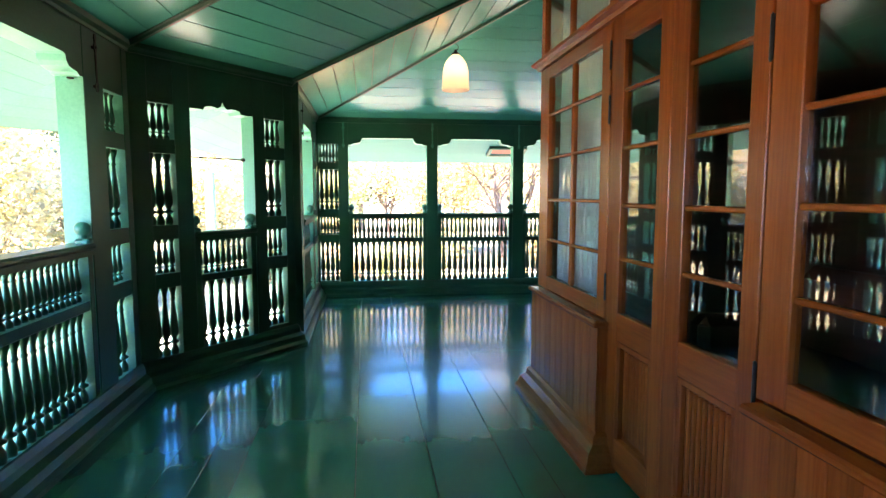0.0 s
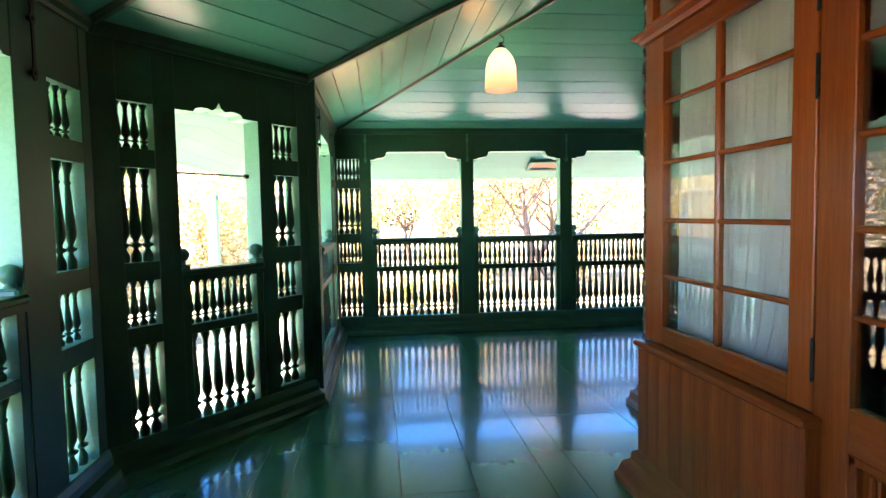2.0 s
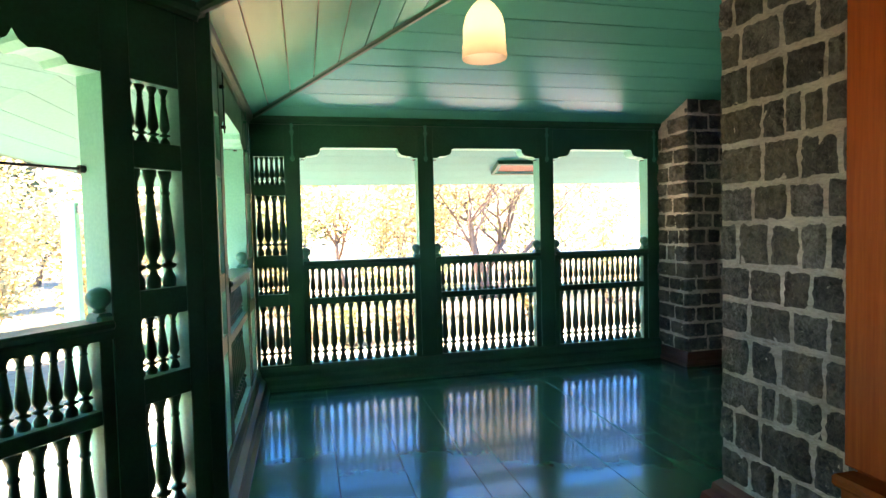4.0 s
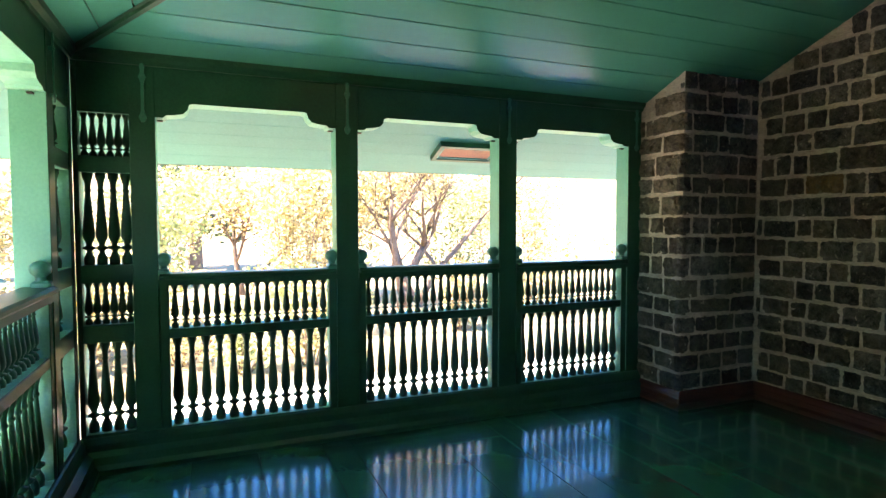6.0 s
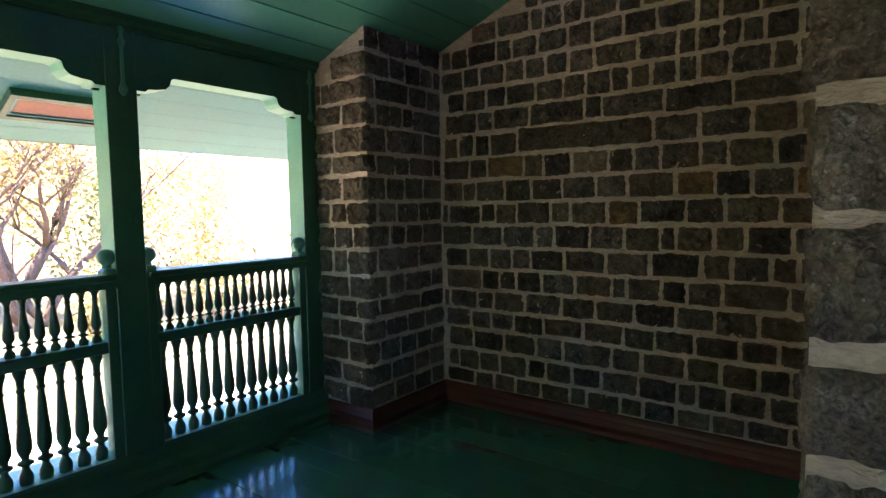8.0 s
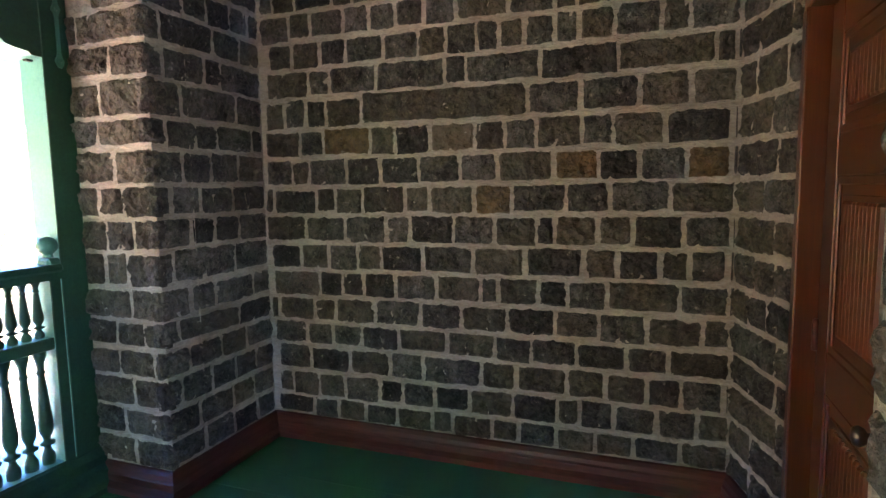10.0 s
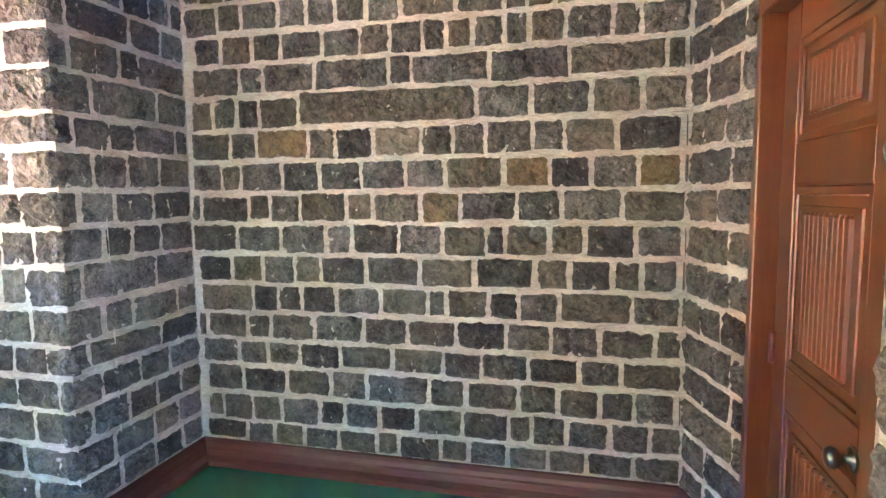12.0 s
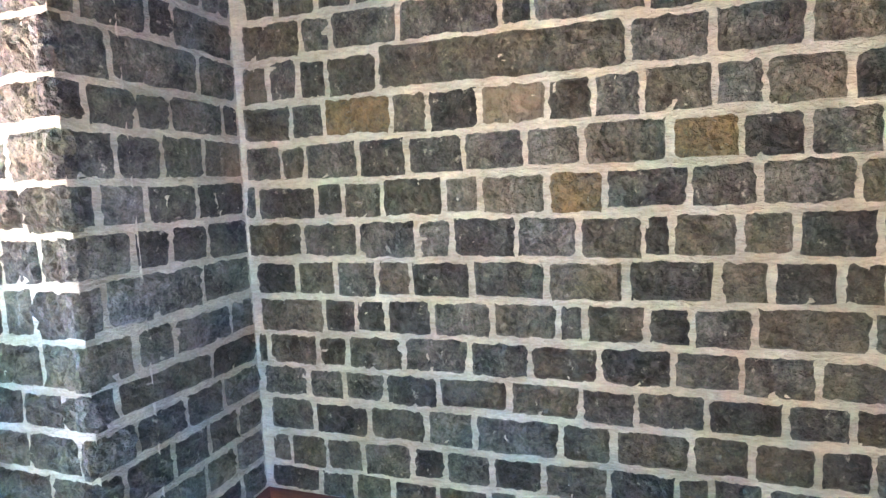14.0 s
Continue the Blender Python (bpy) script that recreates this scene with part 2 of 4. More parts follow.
def lathe(profile, seg=12, bm=None, at=(0, 0, 0)):
    """profile: (z, radius) rows from the bottom up."""
    bm = bm or bmesh.new()
    rings = []
    for z, r in profile:
        rings.append([bm.verts.new((at[0] + r * math.cos(2 * math.pi * i / seg), at[1] + r * math.sin(2 * math.pi * i / seg), at[2] + z)) for i in range(seg)])
    for r0, r1 in zip(rings, rings[1:]):
        for i in range(seg):
            bm.faces.new((r0[i], r0[(i + 1) % seg], r1[(i + 1) % seg], r1[i]))
    bm.faces.new(rings[0][::-1])
    bm.faces.new(rings[-1])
    return bm


def prism(outline, y0, y1, bm=None):
    """An outline in x and z, pushed from y0 to y1."""
    bm = bm or bmesh.new()
    f = [bm.verts.new((x, y0, z)) for x, z in outline]
    b = [bm.verts.new((x, y1, z)) for x, z in outline]
    bm.faces.new(f)
    bm.faces.new(b[::-1])
    n = len(outline)
    for i in range(n):
        bm.faces.new((f[i], b[i], b[(i + 1) % n], f[(i + 1) % n]))
    return bm


def sweep(path, profile):
    """A moulding along a plan path; profile rows are (offset to the right of the path, height)."""
    bm = bmesh.new()
    pts = [Vector(p) for p in path]
    rings = []
    for i, p in enumerate(pts):
        d0 = (p - pts[i - 1]).normalized() if i else (pts[1] - p).normalized()
        d1 = (pts[i + 1] - p).normalized() if i + 1 < len(pts) else d0
        n0, n1 = Vector((d0.y, -d0.x)), Vector((d1.y, -d1.x))
        mid = (n0 + n1).normalized()
        mid /= max(mid.dot(n0), 0.3)
        rings.append([bm.verts.new((p.x + mid.x * o, p.y + mid.y * o, z)) for o, z in profile])
    n = len(profile)
    for r0, r1 in zip(rings, rings[1:]):
        for i in range(n):
            bm.faces.new((r0[i], r0[(i + 1) % n], r1[(i + 1) % n], r1[i]))
    bm.faces.new(rings[0])
    bm.faces.new(rings[-1][::-1])
    return bm


def tube(points, radius, seg=8, bm=None):
    bm = bm or bmesh.new()
    pts = [Vector(p) for p in points]
    rad = radius if isinstance(radius, (list, tuple)) else [radius] * len(pts)
    rings = []
    for i, p in enumerate(pts):
        d = (pts[min(i + 1, len(pts) - 1)] - pts[max(i - 1, 0)]).normalized()
        up = Vector((0, 0, 1)) if abs(d.z) < 0.9 else Vector((1, 0, 0))
        s = d.cross(up).normalized()
        u = s.cross(d)
        rings.append([bm.verts.new(p + (s * math.cos(2 * math.pi * k / seg) + u * math.sin(2 * math.pi * k / seg)) * rad[i]) for k in range(seg)])
    for r0, r1 in zip(rings, rings[1:]):
        for k in range(seg):
            bm.faces.new((r0[k], r0[(k + 1) % seg], r1[(k + 1) % seg], r1[k]))
    bm.faces.new(rings[0][::-1])
    bm.faces.new(rings[-1])
    return bm


# ---- plan ----
WX, PX, FY = -1.70, -0.69, 8.42           # inner faces of the west, porch and north walls
CORNER_A, CORNER_B = Vector((WX, 4.50)), Vector((PX, 5.715))
SKEW = math.atan2(CORNER_B.y - CORNER_A.y, CORNER_B.x - CORNER_A.x)   # bearing of the angled wall
WALL_T, H, SLOPE = 0.165, 2.555, 0.40      # thickness, wall height, ceiling slope
BAY_X, BAY_N = 1.28, 4.125                  # face and north end of the glazed timber front
STONE_X, STONE_Y = 1.82, 5.28              # corner of the stone block beside it
BACK_X, PIER_X, PIER_Y = 4.475, 3.62, 7.94
SOUTH = -3.2

# ---- floor ----
floor = thing("floor", "glossy dark green painted wooden plank floor", "floor", kind="structure")
OUT = [(-1.9, SOUTH), (4.7, SOUTH), (4.7, 8.6), (PX - .17, 8.6), (PX - .17, CORNER_B.y + .07), (WX - .17, CORNER_A.y + .07)]


def slab(outline, z0, z1):
    bm = bmesh.new()
    lo = [bm.verts.new((x, y, z0)) for x, y in outline]
    hi = [bm.verts.new((x, y, z1)) for x, y in outline]
    bm.faces.new(lo[::-1])
    bm.faces.new(hi)
    for i in range(len(outline)):
        j = (i + 1) % len(outline)
        bm.faces.new((lo[i], lo[j], hi[j], hi[i]))
    return bm


part("subfloor", slab(OUT, -0.12, -0.012), PAINT_IN, floor)
rng = random.Random(4)
px = -1.9
while px < 4.6:
    plank_w = rng.choice((0.2, 0.2, 0.41, 0.41, 0.62))
    y = SOUTH - rng.random() * 2
    while y < 8.6:
        ln = rng.choice((1.8, 2.4, 3.0, 3.6))
        y0, y1 = max(y, SOUTH), min(y + ln, 8.6)
        y += ln
        if px + plank_w / 2 < PX - .1:
            y1 = min(y1, CORNER_B.y - (PX - px - plank_w / 2) * math.tan(SKEW) + .05)
        if y1 - y0 < 0.05:
            continue
        g = rng.choice((0.0008, 0.0014, 0.0022))
        ob = part("plank", box(g, 0.0008, -0.03, plank_w - g, y1 - y0 - 0.0008, 0, bevel=0.0015), FLOOR, floor)
        ob.location = (px, y0, (rng.random() - 0.5) * 0.001)
        ob.rotation_euler = ((rng.random() - 0.5) * 0.001, (rng.random() - 0.5) * 0.003, 0)
    px += plank_w


# ---- openwork timber walls ----
LAT = ((0.22, 0.79), (0.90, 1.16), (1.27, 1.84), (1.94, 2.205))
LAT_LOW = ((0.19, 0.75), (0.86, 1.13), (1.24, 1.795), (1.905, 2.175))
LAT_MID = ((0.235, 0.783), (0.895, 1.157), (1.275, 1.80), (1.915, 2.17))
PROFILE = ((0, .8), (.05, .88), (.085, .82), (.13, .48), (.155, .42), (.175, .95), (.195, .97), (.21, .48), (.235, .5), (.28, .82), (.32, .95), (.38, .94), (.5, .78), (.65, .6), (.77, .46), (.79, .44), (.80, .58), (.82, .58), (.83, .45), (.89, .52), (.935, .72), (.955, .84), (1, .84))


def baluster_mesh(h, r, store={}):
    key = (round(h, 3), round(r, 3))
    if key not in store:
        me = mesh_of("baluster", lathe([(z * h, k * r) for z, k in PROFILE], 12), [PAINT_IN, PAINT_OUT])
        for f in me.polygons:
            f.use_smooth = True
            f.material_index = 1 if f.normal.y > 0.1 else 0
        store[key] = me
    return store[key]


def two_tone(name, bm, parent, label=""):
    """Dark on the face towards the veranda (local -y), turquoise elsewhere."""
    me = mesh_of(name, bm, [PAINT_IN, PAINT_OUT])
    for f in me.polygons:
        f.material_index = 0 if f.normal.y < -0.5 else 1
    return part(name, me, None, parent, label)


def balusters(wall, u0, u1, z0, z1, n, r):
    step = (u1 - u0) / n
    for i in range(n):
        ob = part("baluster", baluster_mesh(z1 - z0, r), None, wall)
        ob.location = (u0 + step * (i + 0.5), 0.07, z0)


def lintel(u0, u1, top, finial):
    c, w = (u0 + u1) / 2, u1 - u0
    if finial:
        half = [(u0, 2.17), (u0 + w * .2, 2.17), (u0 + w * .23, 2.195), (u0 + w * .30, 2.205), (u0 + w * .36, 2.205), (u0 + w * .42, 2.195), (u0 + w * .47, 2.215), (c, 2.25)]
    else:
        half = [(u0, 2.195), (u0 + .05, 2.195), (u0 + .065, 2.21), (u0 + .12, 2.215), (u0 + .165, 2.225), (u0 + .19, 2.25), (u0 + .2, 2.285), (u0 + .225, 2.292), (c, 2.292)]
    other = [(2 * c - x, z) for x, z in reversed(half[:-1])]
    return half + other + [(u1, top), (u0, top)]


def openwork(name, m, length, spans, label, drop=0.0):
    """A wall along local x, inner face at local y = 0, spans of (kind, u0, u1, count)."""
    wall = thing(name, label, "wall", kind="structure", m=m)
    edge = 0.0
    for kind, u0, u1, *n in spans:
        if u0 > edge + 0.001:
            two_tone("post", box(edge, 0, 0, u0, WALL_T, H, 0.004), wall)
        if kind == "lattice":
            cells = n[2] if len(n) > 2 else LAT
            tops = (0,) + tuple(b for a, b in cells)
            for z0, z1 in zip(tops, tuple(a for a, b in cells) + (H,)):
                two_tone("rail", box(u0 - 0.002, 0.004, z0, u1 + 0.002, WALL_T - 0.004, z1, 0.003), wall)
            for k, (z0, z1) in enumerate(cells):
                balusters(wall, u0, u1, z0, z1, n[0] if k % 2 else n[1], 0.026 if k % 2 else 0.036)
        else:
            two_tone("base_board", box(u0 - 0.002, 0.004, 0, u1 + 0.002, WALL_T - 0.004, 0.21 - drop, 0.003), wall)
            two_tone("rail", box(u0 - 0.002, 0.012, 0.785 - drop, u1 + 0.002, WALL_T - 0.03, 0.845 - drop, 0.006), wall)
            part("handrail", prism([(u0 - .002, 1.13 - drop), (u1 + .002, 1.13 - drop), (u1 + .002, 1.192 - drop), (u0 - .002, 1.192 - drop)], -0.012, WALL_T - 0.03), PAINT_IN, wall)
            part("handrail_cap", box(u0 - 0.002, -0.025, 1.165 - drop, u1 + 0.002, WALL_T - 0.02, 1.205 - drop, 0.012), PAINT_IN, wall)
            two_tone("lintel", prism(lintel(u0 - 0.002, u1 + 0.002, H, kind == "arch"), 0.004, WALL_T - 0.004), wall)
            balusters(wall, u0 + 0.055, u1 - 0.055, 0.845 - drop, 1.13 - drop, n[0], 0.027)
            balusters(wall, u0 + 0.055, u1 - 0.055, 0.21 - drop, 0.785 - drop, n[1], 0.037)
            for u, sgn in ((u0, 1), (u1, -1)):
                a, b = sorted((u, u + sgn * 0.055))
                two_tone("newel", box(a, 0.006, 0.2 - drop, b, 0.10, 1.19 - drop, 0.004), wall)
                cap = part("newel_cap", box(a - .008, -.004, 1.19 - drop, b + .008, 0.085, 1.235 - drop, 0.012), PAINT_BAL, wall)
                ball = [(0, .018), (.01, .026), (.018, .02), (.026, .028), (.042, .044), (.062, .05), (.082, .045), (.098, .03), (.106, .008)]
                part("ball_finial", lathe(ball, 14, at=((a + b) / 2, 0.045, 1.233 - drop)), PAINT_BAL, cap, smooth=True)
                pin = box(min(u, u + sgn * .05) + .008, .05, 2.176, max(u, u + sgn * .05) - .008, .08, 2.186, .003)
                part("catch", pin, IRON, wall, "small iron catch")
        edge = u1
    if edge < length - 0.001:
        two_tone("post", box(edge, 0, 0, length, WALL_T, H, 0.004), wall)
    return wall


north = openwork("wall_north", pose(PX, FY, 0), PIER_X - PX, [
    ("lattice", 0.03, 0.305, 6, 4), ("bay", 0.45, 1.59, 16, 12), ("bay", 1.75, 2.89, 16, 12), ("bay", 3.05, 4.17, 16, 12)],
    "dark green openwork timber wall with balustrades and three open bays")
porch = openwork("wall_west_porch", pose(PX, CORNER_B.y, 0, 0, 0, 90), FY - CORNER_B.y, [
    ("lattice", 0.37, 0.74, 4, 3), ("bay", 0.87, 2.15, 16, 12), ("lattice", 2.27, 2.62, 4, 3)],
    "dark green openwork timber wall with lattice strips and one open bay")
LEN_P = (CORNER_B - CORNER_A).length
angled = openwork("wall_angled", pose(CORNER_A.x, CORNER_A.y, 0, 0, 0, math.degrees(SKEW)), LEN_P, [
    ("lattice", LEN_P - 1.435, LEN_P - 1.225, 4, 3, LAT_LOW), ("arch", LEN_P - 1.085, LEN_P - 0.462, 9, 6), ("lattice", LEN_P - 0.335, LEN_P - 0.10, 4, 3, LAT_MID)],
    "dark green angled openwork timber wall with a finialled opening", drop=.03)
LEN_W = CORNER_A.y - SOUTH
spans = [("lattice", LEN_W - .40, LEN_W - .09, 4, 3, LAT_LOW), ("bay", LEN_W - 1.845, LEN_W - .66, 17, 13), ("lattice", LEN_W - 2.345, LEN_W - 2.005, 4, 3, LAT_LOW), ("bay", LEN_W - 3.715, LEN_W - 2.505, 17, 13),
         ("bay", LEN_W - 5.115, LEN_W - 3.875, 17, 13), ("lattice", LEN_W - 5.615, LEN_W - 5.275, 4, 3, LAT_LOW), ("bay", LEN_W - 7.015, LEN_W - 5.775, 17, 13)][::-1]
west = openwork("wall_west", pose(WX, SOUTH, 0, 0, 0, 90), LEN_W, spans, "dark green openwork timber wall with balustrades and open bays", drop=.03)

SKIRT = [(0, 0), (0.11, 0), (0.11, 0.03), (0.085, 0.055), (0.075, 0.10), (0.035, 0.125), (0.03, 0.165), (0.012, 0.20), (0, 0.205)]
solid("baseboard_green", sweep([(WX, SOUTH), CORNER_A, CORNER_B, (PX, FY), (PIER_X, FY)], SKIRT), PAINT_IN, "dark green stepped skirting board", "baseboard", "structure")
solid("trim_ceiling", sweep([(WX, SOUTH), CORNER_A, CORNER_B, (PX, FY), (PIER_X, FY)], [(0, H - .05), (.015, H - .05), (.02, H - .03), (.045, H - .012), (.05, H + .02), (0, H + .02)]), PAINT_IN, "dark green moulding under the ceiling", "trim", "structure")


# ---- boarded ceilings and soffits ----
def clip(poly, a, b, c):
    """Keeps the part of a plan polygon where a x + b y >= c."""
    out = []
    for p, q in zip(poly, poly[1:] + poly[:1]):
        dp, dq = a * p[0] + b * p[1] - c, a * q[0] + b * q[1] - c
        if dp >= 0:
            out.append(p)
        if (dp > 0 > dq) or (dp < 0 < dq):
            t = dp / (dp - dq)
            out.append((p[0] + t * (q[0] - p[0]), p[1] + t * (q[1] - p[1])))
    return out


R2 = math.sqrt(0.5)
# inward normal and offset of each wall line: distance = nx x + ny y - c
LINES = {"west": (1, 0, WX), "angled": (math.sin(SKEW), -math.cos(SKEW), math.sin(SKEW) * CORNER_B.x - math.cos(SKEW) * CORNER_B.y), "porch": (1, 0, PX), "north": (0, -1, -FY)}


def between(p, q, poly, sign=1):
    """Clips to where wall p is nearer (sign 1) or farther than wall q."""
    (a, b, c), (d, e2, f) = LINES[p], LINES[q]
    return clip(poly, sign * (d - a), sign * (e2 - b), sign * (f - c))


big = [(-4, SOUTH), (6.5, SOUTH), (6.5, 11), (-4, 11)]
REGIONS = {
    "west": clip(clip(between("west", "angled", big), -1, 0, -2.0), 0, -1, -9),
    "angled": clip(between("angled", "porch", between("angled", "west", big), -1), -1, 0, -2.0),
    "porch": clip(clip(between("porch", "north", between("porch", "angled", big, -1)), -1, 0, -2.9), 0, 1, 4.3),
    "north": clip(between("north", "porch", big), 0, 1, 4.9)}


def boards(regions, d0, d1, width, lift, bm, owner=None):
    """Boards parallel to each wall; joined in bm, or each a part of owner."""
    for key in regions:
        a, b, c = LINES[key]
        d = d0
        while d < d1 - 0.001:
            e1 = min(d + width, d1)
            seam = .0012 if owner else .004
            poly = clip(clip(REGIONS[key], a, b, c + d + seam), -a, -b, -(c + e1 - seam))
            d += width
            if len(poly) < 3:
                continue
            if owner:
                bm = bmesh.new()
            z = lambda p: H + SLOPE * (a * p[0] + b * p[1] - c) + lift
            lo = [bm.verts.new((p[0], p[1], z(p))) for p in poly]
            hi = [bm.verts.new((p[0], p[1], z(p) + 0.014)) for p in poly]
            bm.faces.new(lo[::-1])
            bm.faces.new(hi)
            for i in range(len(poly)):
                j = (i + 1) % len(poly)
                bm.faces.new((lo[i], lo[j], hi[j], hi[i]))
            if owner:
                part("board", bm, PAINT_SOFFIT, owner)
    return bm


solid("ceiling", boards(REGIONS, 0.0, 3.6, 0.197, 0.0, bmesh.new()), PAINT_CEIL, "sloping green painted boarded ceiling", "ceiling", "structure")
boards(REGIONS, -1.32, -WALL_T, 0.165, 0.0, None, thing("soffit", "pale turquoise boarded soffit under the eaves", "soffit", kind="structure"))
roof = bmesh.new()
for key in REGIONS:
    a, b, c = LINES[key]
    poly = clip(REGIONS[key], a, b, c - 1.36)
    z = lambda p: H + SLOPE * (a * p[0] + b * p[1] - c)
    lo = [roof.verts.new((p[0], p[1], z(p) + 0.0145)) for p in poly]
    hi = [roof.verts.new((p[0], p[1], z(p) + 0.12)) for p in poly]
    roof.faces.new(lo[::-1])
    roof.faces.new(hi)
    for i in range(len(poly)):
        j = (i + 1) % len(poly)
        roof.faces.new((lo[i], lo[j], hi[j], hi[i]))
solid("roof", roof, PAINT_IN, "roof over the veranda", "roof", "structure")


def crease(p, way, length, k, name):
    """A moulded strip under the line where two slopes meet."""
    q = p + way * length
    ends = [(p.x, p.y, H - 0.004), (q.x, q.y, H + k * length - 0.004)]
    d = (Vector(ends[1]) - Vector(ends[0])).normalized()
    s = d.cross(Vector((0, 0, 1))).normalized()
    bm = bmesh.new()
    u = s.cross(d)
    prof = [(-.04, .02), (-.04, -.008), (-.022, -.012), (-.014, -.026), (.014, -.026), (.022, -.012), (.04, -.008), (.04, .02)]
    rings = [[bm.verts.new(Vector(e3) + s * x + u * z) for x, z in prof] for e3 in ends]
    for i in range(len(prof)):
        j = (i + 1) % len(prof)
        bm.faces.new((rings[0][i], rings[0][j], rings[1][j], rings[1][i]))
    bm.faces.new(rings[0])
    bm.faces.new(rings[1][::-1])
    return solid(name, bm, PAINT_IN, "dark green strip along the ceiling joint", "trim", "structure")


half_turn = (math.pi / 2 - SKEW) / 2
bis = Vector((math.cos(half_turn), -math.sin(half_turn)))
crease(CORNER_A, bis, 3.1, SLOPE * bis.x, "trim_crease_a")
crease(CORNER_B, bis, 2.6, SLOPE * bis.x, "trim_crease_b")
crease(Vector((PX, FY)), Vector((R2, -R2)), 4.4, SLOPE * R2, "trim_crease_c")

# corner post where the angled wall meets the porch wall
cp = bmesh.new()
plan = [(PX, CORNER_B.y), (PX + .06, CORNER_B.y + .06), (PX + .06, CORNER_B.y + .1), (PX, CORNER_B.y + .16), (PX - .03, CORNER_B.y + .08)]
lo = [cp.verts.new((x, y, 0)) for x, y in plan]
hi = [cp.verts.new((x, y, H + .02)) for x, y in plan]
cp.faces.new(lo[::-1])
cp.faces.new(hi)
for i in range(5):
    cp.faces.new((lo[i], lo[(i + 1) % 5], hi[(i + 1) % 5], hi[i]))
solid("trim_corner", cp, PAINT_IN, "dark green timber corner post", "trim", "structure")


def shutter_stay(m, metal=PAINT_BAL, label="dark green iron stay bolted to the post"):
    """A flat bar on two bolt heads, standing a little off the post."""
    ob = thing("shutter_stay", label, "stay", group="stays on the posts", m=m)
    edge = [(.008, -.015), (.020, .005), (.022, .022), (.012, .042), (.009, .06), (.009, .225), (.013, .24), (.023, .262), (.013, .284), (.010, .30), (.016, .325), (.008, .345)]
    bar = edge + [(-x, z) for x, z in reversed(edge)]
    part("bar", prism(bar, -.024, -.017), metal, ob)
    for z in (.02, .262):
        part("bolt", lathe([(0, .012), (.022, .012), (.029, .008)], 10), metal, ob).matrix_local = pose(0, -.0005, z, 90)
    return ob


for u in (.385, 1.67, 2.97, 4.24):
    shutter_stay(pose(PX + u, FY, 2.17))
shutter_stay(pose(PX, CORNER_B.y + .80, 2.13, 0, 0, 90), IRON, "black iron stay bolted to the post")
shutter_stay(pose(PX, CORNER_B.y + 2.21, 2.17, 0, 0, 90))
for u in (.53, 1.925, 2.425):
    shutter_stay(pose(WX, CORNER_A.y - u, 2.14, 0, 0, 90), IRON, "black iron stay bolted to the post")

rod = thing("iron_rod", "thin iron rod across the finialled opening", "rod", m=pose(CORNER_A.x, CORNER_A.y, 1.79, 0, 0, math.degrees(SKEW)))
part("bar", tube([(LEN_P - 1.085, .135, 0), (LEN_P - .46, .135, .0)], .006), IRON, rod)
for u in (LEN_P - 1.07, LEN_P - .475):
    part("eye", tube([(u - .012, .135, 0), (u + .012, .135, 0)], .016, 10), IRON, rod)

# boxed light panel under the eaves
hx0, hx1, hd0, hd1 = 2.0, 2.62, .74, 1.0
panel = thing("eaves_panel", "terracotta panel in a green and white frame under the eaves", "panel", m=Matrix.Translation((hx0, FY + hd0, H - SLOPE * hd0)) @ Matrix.Rotation(-math.atan(SLOPE), 4, "X"))
hw, hl = hx1 - hx0, (hd1 - hd0) * math.hypot(1, SLOPE)
for a0, b0, a1, b1 in ((0, 0, hw, .035), (0, hl - .035, hw, hl), (0, .035, .035, hl - .035), (hw - .035, .035, hw, hl - .035)):
    part("frame", box(a0, b0, -.05, a1, b1, 0), PAINT_IN, panel)
for a0, b0, a1, b1 in ((.035, .035, hw - .035, .055), (.035, hl - .055, hw - .035, hl - .035), (.035, .055, .055, hl - .055), (hw - .055, .055, hw - .035, hl - .055)):
    part("bead", box(a0, b0, -.04, a1, b1, 0), PAINT_SOFFIT, panel)
part("infill", box(.055, .055, -.03, hw - .055, hl - .055, -.002), TERRACOTTA, panel, "terracotta coloured infill")


# ---- glazed timber front ----
front = thing("timber_front", "reddish varnished timber front with glazed windows and panelled doors", "timber front", kind="structure")
WINDOW_Z = (0.895, 1.155, 1.44, 1.733, 2.035, 2.285)
DOOR_Z = (0.866, 1.15, 1.422, 1.708, 1.995, 2.24)


